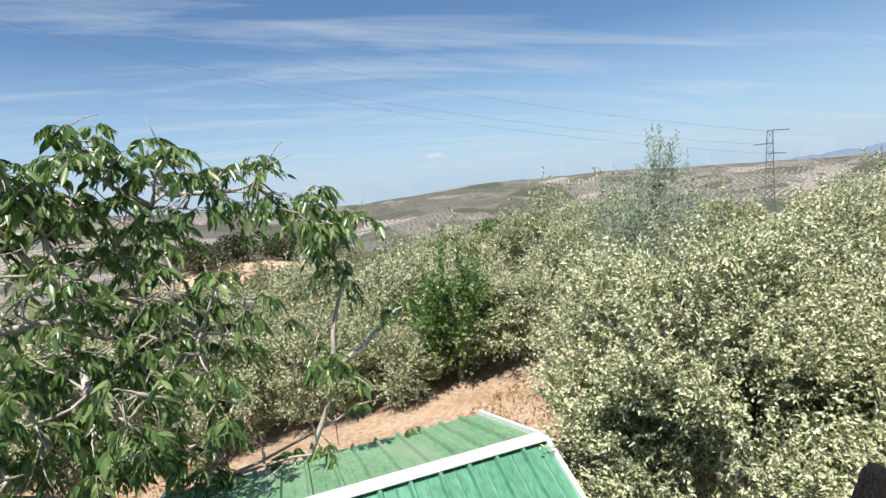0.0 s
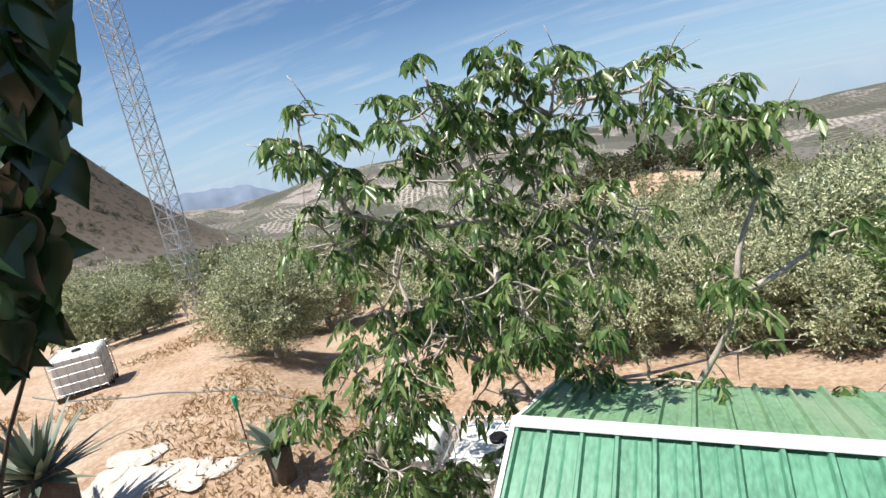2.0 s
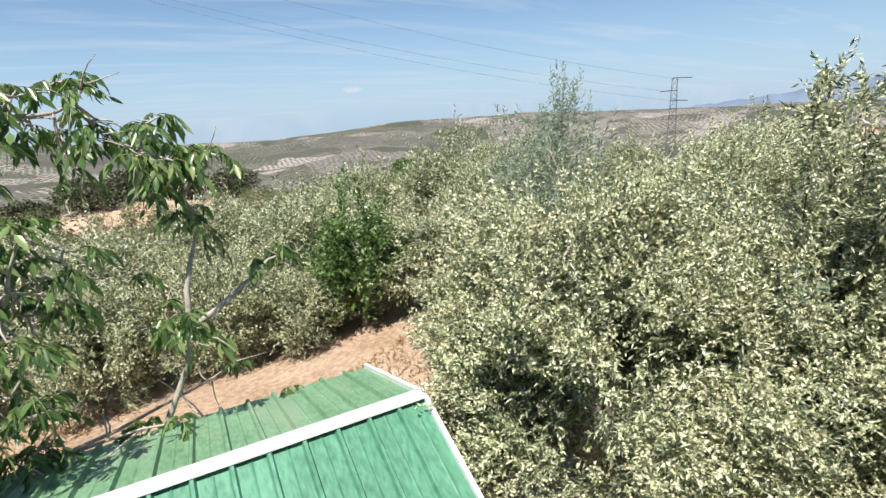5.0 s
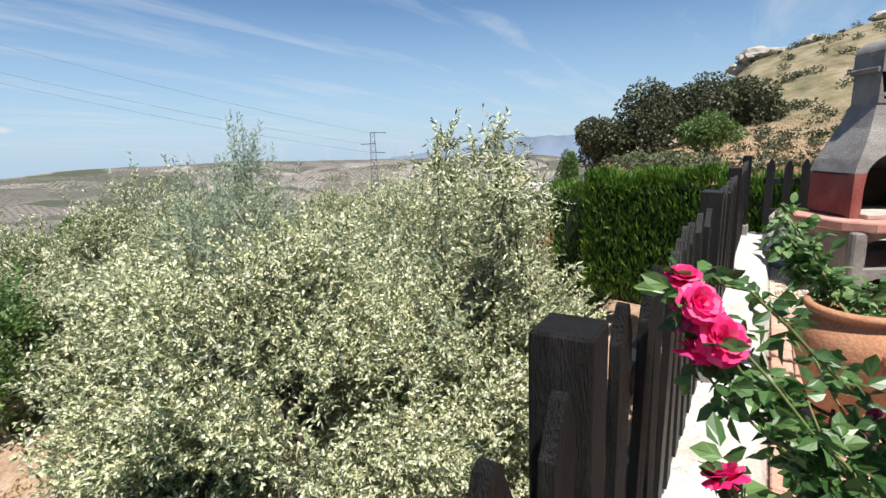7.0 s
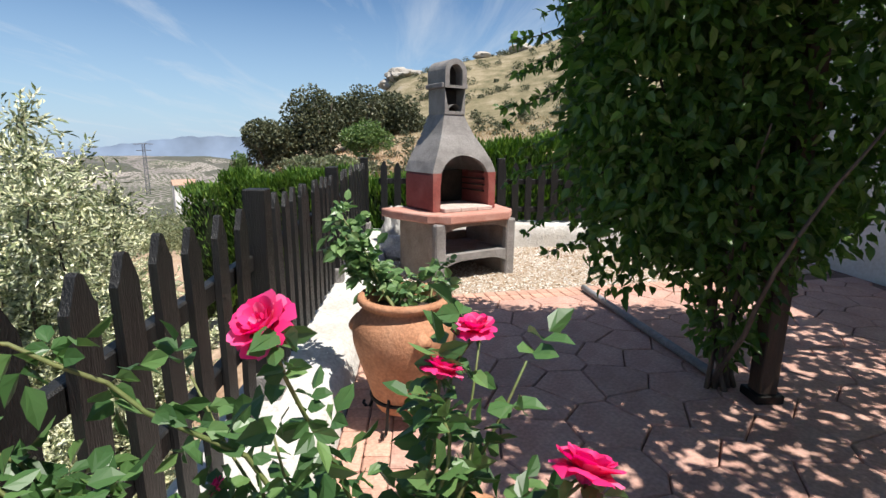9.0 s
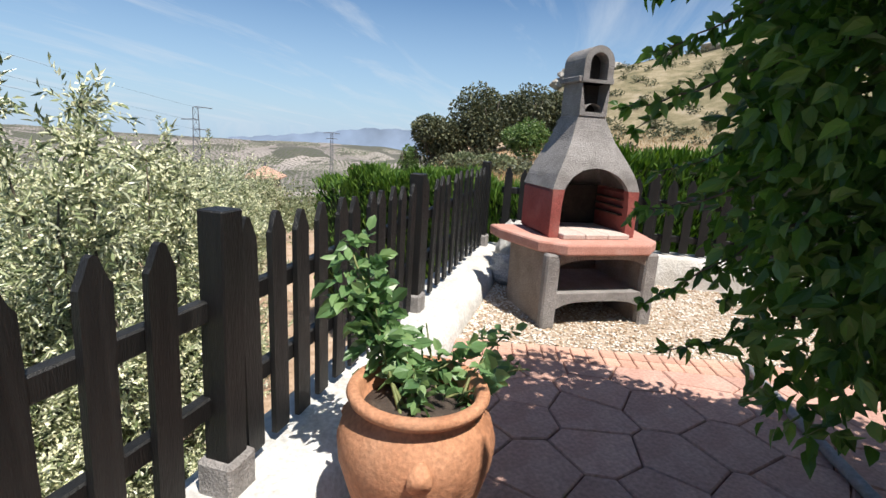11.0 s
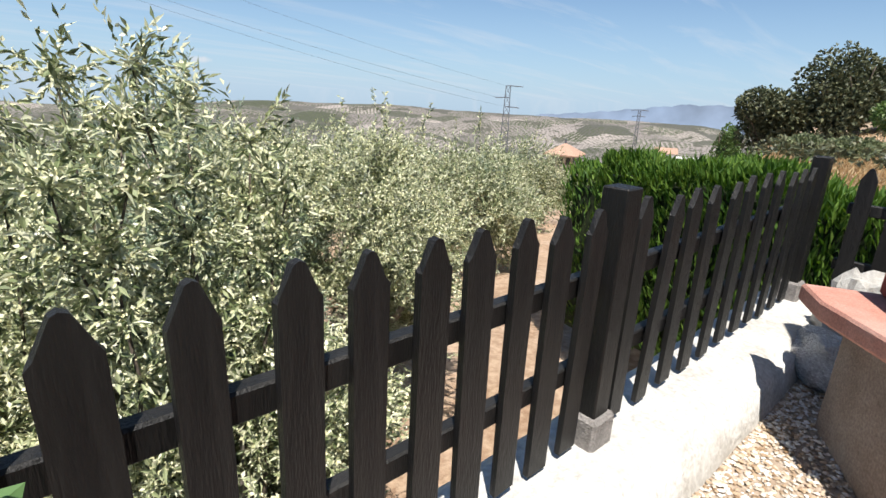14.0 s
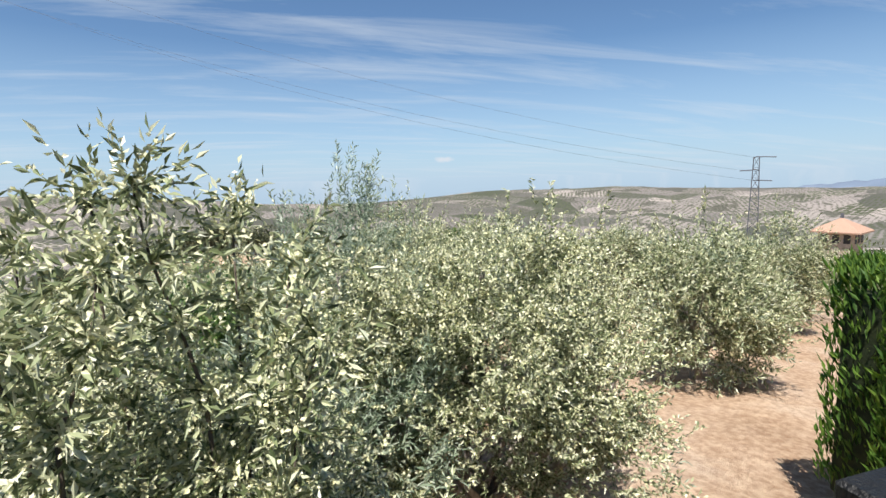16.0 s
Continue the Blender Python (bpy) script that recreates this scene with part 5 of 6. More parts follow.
crown_tree("round_tree", 25.5, 62, z_at(25.5, 62) - 0.3, 7.0, 3.6, 0.4, 5000, M["light_leaf"], 91, "round bright green tree among the olives", "tree", "", 0.08)
olive("fruit_tree", (4.35, 10.7, -2.0), (4.3, 10.6, z_at(4.3, 10.6)), (0.85, 0.8, 1.15), 900, 0.12, 92, "small leafy green fruit tree beside the shed", 10, 0.0, 0.0, leaves_each=9, limbs=12, leaf_mat="walnut_leaf", wide=0.5)


def hill_scrub():
    rng = np.random.default_rng(14)
    b = Build()
    for _ in range(520):
        az, d = radians(rng.uniform(74, 122)), rng.uniform(30, 150)
        x, y = 3 + d * math.sin(az), d * math.cos(az)
        s = rng.uniform(0.4, 1.3)
        clump_crown(b, rng, (x, y, z_at(x, y) + s * 0.4), (s * 1.2, s * 1.2, s * 0.7), 66, 0.35, 0.6)
    for _ in range(260):
        az, d = radians(rng.uniform(-90, -56)), rng.uniform(150, 420)
        x, y = 3 + d * math.sin(az), d * math.cos(az)
        s = rng.uniform(1.0, 2.6)
        clump_crown(b, rng, (x, y, z_at(x, y) + s * 0.3), (s * 1.3, s * 1.3, s * 0.8), 44, 0.9, 0.6)
    tagged(part("scrub", b, M["oak_leaf"]), "dark low scrub scattered over the hillside", "scrub", kind="stuff")
    g = Build()
    k = 45000
    az, d = np.radians(rng.uniform(66, 122, k)), rng.uniform(17, 70, k)
    x, y = 3 + d * np.sin(az), d * np.cos(az)
    p = np.stack([x, y, land(x, y) - 0.02], -1)
    leaf_blades(g, rng, p, rng.normal(0, 0.4, (k, 3)) + np.array((0, 0, 1.0)), rng.uniform(0.2, 0.45, k), 0.03, 0.2)
    tagged(part("dry_grass", g, M["straw"]), "tall dry straw grass on the slope", "grass", kind="stuff")


hill_scrub()


def orchard_grass():
    rng = np.random.default_rng(15)
    g = Build()
    x = rng.uniform(-15, 9, 26000); y = rng.uniform(3.2, 11, 26000)
    keep = (vnoise(x, y, 2.2, 1.0) > 0.05) & ~((x > -0.6) & (x < 2.8) & (y < 5.2))
    x, y = x[keep], y[keep]
    z = land(x, y)
    p = np.stack([x, y, z - 0.01], -1)
    leaf_blades(g, rng, p, rng.normal(0, 0.6, p.shape) + np.array((0, 0, 1.0)), rng.uniform(0.08, 0.22, len(p)), 0.014, 0.3)
    tagged(part("dry_grass", g, M["straw"]), "short dry golden grass in the orchard", "grass", kind="stuff")


orchard_grass()


def hedge(name, a, b_, width, z0, z1, n, seed, label):
    rng = np.random.default_rng(seed)
    a, b_ = np.array(a[:2], float), np.array(b_[:2], float)
    L = np.linalg.norm(b_ - a)
    d = (b_ - a) / L
    nrm = np.array((-d[1], d[0]))
    root = thing(name, pose(a[0], a[1], z0), label, "hedge")
    # added near-black block behind the leaves: inner shade put into a colour
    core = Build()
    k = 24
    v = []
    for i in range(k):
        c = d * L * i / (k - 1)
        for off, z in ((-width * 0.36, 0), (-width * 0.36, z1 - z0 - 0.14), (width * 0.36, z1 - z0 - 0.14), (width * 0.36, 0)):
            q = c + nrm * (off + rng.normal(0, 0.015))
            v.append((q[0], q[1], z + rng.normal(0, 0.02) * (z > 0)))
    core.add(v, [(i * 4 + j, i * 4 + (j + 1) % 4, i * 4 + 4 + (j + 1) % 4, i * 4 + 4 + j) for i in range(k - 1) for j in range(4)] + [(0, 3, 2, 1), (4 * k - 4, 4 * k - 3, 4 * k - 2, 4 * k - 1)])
    part("shade_core", core, M["hedge_core"], root, "added near-black block standing for the shade inside the hedge")
    s = rng.uniform(-0.01, 1.01, n) * L
    face = rng.uniform(0, 1, n)
    H = z1 - z0
    off = np.where(face < 0.4, -width / 2, np.where(face < 0.55, width / 2, rng.uniform(-0.5, 0.5, n) * width)) + rng.normal(0, 0.035, n)
    z = np.where(face < 0.55, rng.uniform(0.02, 1, n) * H, H + rng.normal(-0.04, 0.05, n))
    ends = rng.uniform(0, 1, n) < 0.10
    s = np.where(ends, rng.choice([0.0, L], n) + rng.normal(0, 0.03, n), s)
    off = np.where(ends, rng.uniform(-0.5, 0.5, n) * width, off); z = np.where(ends, rng.uniform(0, 1, n) * H, z)
    bulge = 0.06 * np.sin(s * 3.1 + seed) + 0.05 * np.sin(s * 7.7)
    z = z + bulge * (z > H * 0.6)
    p = np.stack([d[0] * s + nrm[0] * off, d[1] * s + nrm[1] * off, z], -1)
    up = np.array((0, 0, 1.0)) + rng.normal(0, 0.28, (n, 3)) + np.stack([nrm[0] * np.sign(off), nrm[1] * np.sign(off), np.zeros(n)], -1) * 0.35
    lv = Build(); leaf_blades(lv, rng, p, up, rng.uniform(0.07, 0.17, n), 0.032, 0.05)
    part("foliage", lv, M["hedge_leaf"], root, "feathery bright green sprays")


# near-black green, the hedge's inner shade as a base colour
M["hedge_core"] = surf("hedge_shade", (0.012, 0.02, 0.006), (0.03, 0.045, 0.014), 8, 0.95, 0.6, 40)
hedge("cypress_hedge", (10.75, 3.05, 0), (15.5, 2.3, 0), 0.9, -1.7, 0.42, 24000, 1, "clipped bright green cypress hedge below the fence")
hedge("cypress_hedge", (9.95, -0.7, 0), (10.6, -5.5, 0), 0.8, -0.4, 1.28, 22000, 2, "clipped cypress hedge standing behind the cross fence")

hedge("cypress_hedge", (10.55, 2.55, 0), (9.92, -0.62, 0), 0.7, -1.3, 0.74, 16000, 3, "low clipped cypress hedge at the corner of the fence")


# ---- climber and pergola ----
def pergola():
    root = thing("pergola", pose(0, 0, 0), "dark wooden pergola carrying a dense green climber", "pergola")
    for x, y in ((4.74, -2.22), (4.74, -4.5), (1.9, -4.5), (1.9, -2.6)):
        b = Build(); b.box((x - 0.05, y - 0.05, 0), (x + 0.05, y + 0.05, 2.4), 0.006); part("post", b, M["brown_wood"], root)
        f = Build(); f.box((x - 0.075, y - 0.075, 0.001), (x + 0.075, y + 0.075, 0.05), 0.006); part("post_base", f, M["iron"], root)
    for y in (-2.22, -4.5):
        b = Build(); b.box((1.6, y - 0.04, 2.4), (5.3, y + 0.04, 2.54), 0.006); part("beam", b, M["brown_wood"], root)
    for i in range(8):
        b = Build(); x = 1.7 + i * 0.5
        b.box((x - 0.03, -4.9, 2.54), (x + 0.03, -1.7, 2.62), 0.005); part("rafter", b, M["brown_wood"], root)


def climber():
    root = thing("climbing_plant", pose(4.88, -2.08, 0), "dense dark green climbing plant hanging from the pergola", "plant")
    rng = np.random.default_rng(41)
    o = np.array((4.88, -2.08, 0))
    w, lv = Build(), Build()
    for _ in range(9):
        w.tube(curve_points((rng.normal(0, 0.05), rng.normal(0, 0.05), 0), (rng.normal(0, 0.3), rng.normal(0, 0.3), rng.uniform(1.2, 2.4)), 0.08, 9, rng), np.linspace(0.016, 0.005, 9), 5)
    blobs = []
    for c, s in (((4.95, -1.75, 1.75), (0.60, 0.62, 0.95)), ((4.6, -1.5, 2.2), (0.5, 0.45, 0.55)), ((5.3, -1.9, 1.5), (0.55, 0.6, 0.75)), ((4.95, -2.3, 1.7), (0.75, 0.6, 1.0)),
                 ((4.9, -2.0, 1.0), (0.5, 0.5, 0.45)), ((4.88, -2.08, 0.55), (0.22, 0.22, 0.4)), ((5.2, -1.6, 2.35), (0.7, 0.5, 0.4)), ((4.5, -2.1, 2.45), (0.9, 0.75, 0.32)), ((5.3, -2.8, 1.8), (0.5, 0.7, 0.9)), ((4.92, -1.48, 1.5), (0.42, 0.36, 0.95))):
        blobs.append((c, s))
        n = int(4000 * s[0] * (s[1] + s[2]))
        d = unit(rng.normal(size=(n, 3)))
        p = np.array(c) - o + d * np.array(s) * (0.62 + 0.42 * rng.uniform(0, 1, (n, 1)))
        leaf_blades(lv, rng, p, unit(d * 0.5 + rng.normal(0, 0.6, (n, 3)) + np.array((0, 0, -0.35))), rng.uniform(0.045, 0.085, n), 0.042, 0.18, True)
    # canopy on the pergola
    n = 8500
    p = np.stack([rng.uniform(1.7, 5.3, n), rng.uniform(-4.8, -1.40, n), 2.66 + rng.normal(0, 0.09, n)], -1) - o
    leaf_blades(lv, rng, p, rng.normal(0, 1, (n, 3)) * np.array((1, 1, 0.3)), rng.uniform(0.06, 0.12, n), 0.07, 0.18, True)
    # loose sprays into the open
    ends = [((4.7, -1.35, 1.95), (4.95, -0.85, 1.83)), ((4.6, -1.3, 2.1), (4.55, -0.75, 2.03)), ((4.8, -1.4, 1.7), (5.15, -0.82, 1.52)), ((4.9, -1.45, 1.5), (5.25, -0.95, 1.16)), ((5.0, -1.4, 1.2), (5.15, -1.0, 0.83)),
            ((4.95, -1.5, 1.0), (4.85, -1.05, 0.78)), ((4.7, -1.2, 2.3), (4.9, -0.7, 2.22)), ((5.2, -1.4, 1.35), (5.6, -0.95, 1.08)), ((4.4, -1.3, 2.2), (4.2, -0.85, 2.12)), ((5.3, -1.5, 1.9), (5.6, -1.0, 1.75)), ((5.1, -1.35, 1.75), (5.35, -0.9, 1.45)), ((4.6, -1.3, 2.0), (4.75, -0.95, 1.9)), ((4.7, -1.25, 1.85), (5.05, -0.9, 1.68)), ((5.0, -1.4, 1.55), (5.3, -1.0, 1.3)), ((4.5, -1.2, 2.25), (4.65, -0.8, 2.12))]
    for a, b_ in ends:
        pts = curve_points(a, b_, 0.10, 12, rng) - o
        w.tube(pts, np.linspace(0.005, 0.002, 12), 4)
        for i in range(2, 12):
            k = 5
            leaf_blades(lv, rng, np.repeat(pts[i][None], k, 0), rng.normal(0, 0.7, (k, 3)) + np.array((0, 0.2, -0.3)), rng.uniform(0.035, 0.065, k), 0.028, 0.15, True)
    part("stem", w, M["dark_bark"], root, "thin woody stems", True)
    part("foliage", lv, M["vine_leaf"], root, "small oval dark green leaves")


pergola()
climber()
b = Build(); b.box((-3.5, -5.3, -0.03), (8.9, -5.0, 4.2)); tagged(part("wall_south", b, M["house_wall"]), "plain whitewashed house wall behind the terrace", "wall", kind="structure")


# ---- roses and potted plants ----
def leaflet_spray(build, rng, p, d, s, n=5):
    """A rose leaf: a stalk end with five oval leaflets."""
    d = unit(np.asarray(d, float))
    side = unit(np.cross(d, (0.1, 0.05, 1.0)))
    P = [p + d * s * 0.6] + [p + d * s * t for t in (0.15, 0.15, 0.42, 0.42)]
    D = [d] + [d * 0.5 + side * sg for sg in (-1, 1, -1, 1)]
    leaf_blades(build, rng, np.array(P), np.array(D) + np.array((0, 0, -0.15)), np.array([0.62, 0.42, 0.42, 0.52, 0.52]) * s, s * 0.36, 0.1, True)


def bloom(parent, loc, size, seed, tilt):
    """A full rose: rings of cupped petals round a tight heart."""
    rng = np.random.default_rng(seed)
    b = Build()
    for ring, (count, lean, L) in enumerate(((5, 0.12, 0.60), (6, 0.30, 0.75), (8, 0.52, 0.88), (9, 0.80, 0.98), (8, 1.15, 1.0))):
        for i in range(count):
            a = 6.28 * (i + 0.5 * ring) / count + rng.uniform(-0.2, 0.2)
            grid = []
            for u in np.linspace(0, 1, 4):
                th = lean * (0.4 + 0.8 * u) + rng.normal(0, 0.05)
                r = size * L * (0.12 + 0.75 * u * math.sin(min(1.5, th + 0.2)))
                z = size * L * u * math.cos(min(1.5, th)) * 0.95
                for q in (-1, -0.35, 0.35, 1):
                    wd = 0.60 * math.sin(math.pi * min(0.80, 0.16 + u * 0.66)) * size * L
                    an = a + q * wd / max(r + size * 0.22, 1e-4)
                    rr = r - size * 0.05 * abs(q) * u + rng.normal(0, size * 0.02)
                    grid.append((rr * math.cos(an), rr * math.sin(an), z - 0.06 * size * abs(q) + rng.normal(0, size * 0.02) * u))
            b.add(grid, [(4 * r_ + c, 4 * r_ + c + 1, 4 * r_ + c + 5, 4 * r_ + c + 4) for r_ in range(3) for c in range(3)])
    return part("bloom", b, M["petal"], parent, "deep pink double rose", True, pose(*loc, tilt[0], tilt[1], rng.uniform(0, 360)))


def rose_bush():
    base = Vector((3.02, -0.32, 0.5))
    root = thing("rose_bush", pose(*base), "rose bush with deep pink double flowers in a jar", "plant")
    rng = np.random.default_rng(51)
    o = np.array(base)
    flowers = [((2.80, 0.14, 1.02), 0.036), ((2.83, 0.19, 1.07), 0.033), ((2.79, 0.18, 1.09), 0.030), ((2.86, 0.17, 1.04), 0.031), ((2.84, 0.21, 1.115), 0.028), ((2.80, 0.17, 0.975), 0.036), ((2.88, 0.19, 1.01), 0.028),
               ((2.90, -0.215, 1.115), 0.031), ((2.87, -0.59, 0.93), 0.034), ((3.06, -0.475, 1.045), 0.025), ((3.02, -0.42, 0.995), 0.025), ((2.62, 0.10, 0.86), 0.027), ((2.66, 0.115, 0.83), 0.022), ((2.95, -0.12, 0.87), 0.012)]
    w, lv, bud = Build(), Build(), Build()
    for i, (f, s) in enumerate(flowers):
        f = np.array(f)
        bl = f - o
        start = np.array((rng.normal(0, 0.04), rng.normal(0, 0.04), 0.0))
        pts = curve_points(start, bl, 0.10, 12, rng)
        w.tube(pts, np.linspace(0.0055, 0.0025, 12), 5)
        out = unit(np.array((bl[0], bl[1], 0.15)))
        bloom(root, tuple(bl), s * 1.6, 100 + i, (rng.uniform(-35, 35), rng.uniform(-35, 35) - 20))
        for j in range(3, 12):
            for _ in range(2):
                leaflet_spray(lv, rng, pts[j], rng.normal(0, 0.7, 3) + np.array((0, 0, 0.2)), rng.uniform(0.055, 0.095))
        leaf_blades(bud, rng, np.repeat(bl[None], 5, 0), rng.normal(0, 0.8, (5, 3)) + np.array((0, 0, -0.2)), 0.022, 0.008, 0.2)
    for _ in range(17):
        tip = np.array((rng.uniform(-0.32, 0.3), rng.uniform(-0.32, 0.40), rng.uniform(0.12, 0.50)))
        pts = curve_points((0, 0, 0), tip, 0.12, 9, rng)
        w.tube(pts, np.linspace(0.005, 0.002, 9), 5)
        for j in range(3, 9):
            leaflet_spray(lv, rng, pts[j], rng.normal(0, 0.7, 3) + np.array((0, 0, 0.25)), rng.uniform(0.06, 0.11))
    part("cane", w, M["green_stem"], root, "thin green canes", True)
    part("foliage", lv, M["rose_leaf"], root, "serrated green leaflets")
    part("sepal", bud, M["rose_leaf"], root)


def jar_rose():
    base = Vector((POT[0], POT[1], 0.53))
    root = thing("rose_plant", pose(*base), "leafy rose without flowers growing in a jar", "plant")
    rng = np.random.default_rng(52)
    w, lv = Build(), Build()
    o = np.array(base)
    tips = [(4.80, 0.02, 1.03), (4.86, -0.02, 0.98), (4.76, 0.0, 0.92), (4.92, 0.0, 0.90), (4.78, 0.05, 0.83), (4.85, -0.08, 0.82), (4.70, -0.06, 0.74), (4.82, -0.42, 0.66), (4.98, -0.52, 0.68), (4.92, -0.62, 0.60), (4.72, -0.55, 0.62), (4.62, -0.30, 0.68), (4.9, -0.25, 0.72)]
    for i, t in enumerate(tips):
        pts = curve_points((rng.normal(0, 0.05), rng.normal(0, 0.05), 0), np.array(t) - o, 0.10, 11, rng)
        w.tube(pts, np.linspace(0.007, 0.003, 11), 5)
        for j in range(4, 11):
            for _ in range(1 + (i < 7)):
                leaflet_spray(lv, rng, pts[j], rng.normal(0, 0.7, 3) + np.array((0, 0, 0.15)), rng.uniform(0.08, 0.13))
    part("cane", w, M["green_stem"], root, "pale green canes", True)
    part("foliage", lv, M["rose_light"], root, "light green rounded leaflets")


M["rose_light"] = leafy("rose_light_leaf", [(0.0, (0.08, 0.16, 0.06)), (0.6, (0.14, 0.25, 0.09)), (1.0, (0.22, 0.33, 0.13))], 0.4, 0.3)
rose_bush()
jar_rose()


# ---- things below the terrace ----
def ibc(x, y, rot, label):
    root = thing("water_tank", pose(x, y, z_at(x, y), 0, 0, rot), label, "tank", "white cube tanks")
    W, D, H = 0.6, 0.5, 1.0
    b = Build(); b.box((-W + 0.03, -D + 0.03, 0.15), (W - 0.03, D - 0.03, 0.15 + H), 0.06); tank = part("bottle", b, M["ibc_white"], root, "milky white plastic tank")
    c = Build(); c.lathe([(0.0, 1.20), (0.10, 1.20), (0.11, 1.19), (0.11, 1.14)], 20); part("lid", c, M["iron"], tank, "black screw lid")
    p = Build()
    for yy in (-0.44, 0, 0.44):
        p.box((-W, yy - 0.05, 0), (W, yy + 0.05, 0.12))
    part("pallet", p, M["brown_wood"], root)
    bar = Build(); bar.tube([(0, 0, 0.12), (0, 0, 1.17)], 0.012, 5); vb = bar.mesh("upright", M["galv"])
    hx = Build(); hx.tube([(-W, 0, 0), (W, 0, 0)], 0.012, 5); hxm = hx.mesh("hoop", M["galv"])
    hy = Build(); hy.tube([(0, -D, 0), (0, D, 0)], 0.012, 5); hym = hy.mesh("hoop", M["galv"])
    for i in range(7):
        for sy in (-D, D):
            o = new("upright", vb); o.parent = root; o.matrix_basis = pose(-W + i * W / 3, sy, 0)
    for i in range(1, 5):
        for sx in (-W, W):
            o = new("upright", vb); o.parent = root; o.matrix_basis = pose(sx, -D + i * D * 2 / 5, 0)
    for z in (0.2, 0.45, 0.7, 0.95, 1.15):
        for s in (-D, D):
            o = new("hoop", hxm); o.parent = root; o.matrix_basis = pose(0, s, z)
        for s in (-W, W):
            o = new("hoop", hym); o.parent = root; o.matrix_basis = pose(s, 0, z)


ibc(-14.2, 6.75, 48, "white cube water tank in a steel cage on dry ground")
ibc(-2.85, 5.0, 10, "white cube water tank in a steel cage under the walnut")
ibc(-1.55, 5.25, 10, "white cube water tank in a steel cage under the walnut")


def agave(x, y, s, n, name, label, seed, up=0.9, wide=0.075):
    rng = np.random.default_rng(seed)
    z = z_at(x, y)
    root = thing(name, pose(x, y, z), label, "plant")
    st = Build(); st.tube([(0, 0, -0.1), (0.01, 0, 0.2 * s), (0, 0.01, 0.45 * s), (0, 0, 0.62 * s)], [0.2 * s, 0.18 * s, 0.2 * s, 0.1 * s], 10)
    part("stump", st, M["dark_bark"], root, "rough brown stump", True)
    b = Build()
    for i in range(n):
        a = i * 2.4
        e = rng.uniform(0.15, 1.2) * up
        L = s * rng.uniform(0.45, 0.75)
        out = np.array((math.cos(a), math.sin(a), 0)); side = np.array((-math.sin(a), math.cos(a), 0))
        v = []
        for u, wd in ((0, 0.8), (0.35, 1.0), (0.7, 0.6), (1.0, 0.04)):
            c = out * L * u * math.cos(e) + np.array((0, 0, 0.5 * s + L * (u * math.sin(e) - 0.12 * u * u)))
            for q, dz in ((-1, 0.35), (0, 0), (1, 0.35)):
                v.append(c + side * q * wd * wide * s + np.array((0, 0, dz * wd * wide * s)))
        b.add(v, [(3 * k + j, 3 * k + j + 1, 3 * k + j + 4, 3 * k + j + 3) for k in range(3) for j in range(2)])
    part("blade", b, M["agave_leaf"], root, "stiff grey-green blades", True)


agave(-4.95, 4.75, 1.0, 26, "agave", "grey-green agave growing on a brown stump", 1)
agave(-7.5, 2.9, 1.9, 90, "fan_palm", "spiky fan palm tuft beside flagstones", 2, 1.1, 0.028)


def stake():
    root = thing("marker_stake", pose(-6.2, 5.2, z_at(-6.2, 5.2)), "thin stake capped with a green plastic bottle", "stake")
    b = Build(); b.tube([(0, 0, -0.1), (0, 0, 0.86)], 0.012, 6); part("rod", b, M["iron"], root)
    b = Build(); b.lathe([(0.0, 1.06), (0.045, 1.06), (0.05, 1.04), (0.045, 0.92), (0.025, 0.86), (0.018, 0.80), (0.0, 0.80)], 14); part("bottle", b, M["green_plastic"], root, "green plastic bottle", True)


stake()


def stone(name, loc, s, mat, label, seed, squash=0.7, category="rock", group="", kind=""):
    rng = np.random.default_rng(seed)
    bm = bmesh.new()
    bmesh.ops.create_icosphere(bm, subdivisions=3, radius=1)
    for v in bm.verts:
        n_ = noise.fractal(v.co * 1.3 + Vector((seed * 3.3, 0, 0)), 1.0, 2.0, 4)
        v.co *= 1 + 0.35 * n_
        v.co.z *= squash
    me = bpy.data.meshes.new(name); bm.to_mesh(me); bm.free()
    me.materials.append(mat)
    o = new(name, me)
    o.matrix_basis = pose(*loc, 0, 0, seed * 50) @ Matrix.Diagonal((*s, 1))
    return tagged(o, label, category, group, kind)


stone("wrapped_rubble", (8.12, -0.17, 0.10), (0.36, 0.2, 0.24), M["plastic_film"], "heap of rubble wrapped in crumpled clear plastic sheet", 1, category="rubble")
stone("wrapped_rubble", (8.5, -0.1, 0.28), (0.18, 0.14, 0.30), M["whitewash"], "whitewashed boulder in the corner of the fence", 2, 0.9, category="rubble")
for i in range(13):
    rr = random.Random(i)
    x, y = -7.9 + rr.uniform(-1.1, 1.7), 4.0 + rr.uniform(-0.8, 0.8)
    stone("flat_stone", (x, y, z_at(x, y) + 0.03), (rr.uniform(0.28, 0.5), rr.uniform(0.22, 0.4), 0.07), M["flagstone"], "flat pale flagstone lying in dry earth", 10 + i, 0.6, "stone", "garden flagstones")
for i, (az, d, s) in enumerate(((87.0, 124, 2.6), (88.2, 122, 3.6), (89.2, 126, 2.8), (92.5, 126, 2.0), (97, 128, 2.2), (101, 126, 2.6))):
    x, y = 3 + d * math.sin(radians(az)), d * math.cos(radians(az))
    stone("rock_outcrop", (x, y, z_at(x, y) + 0.2 * s), (s, s * 1.2, s * 0.7), M["rock"], "grey limestone outcrop on the crest of the hill", 30 + i, 0.7, "rock", "crest outcrops")

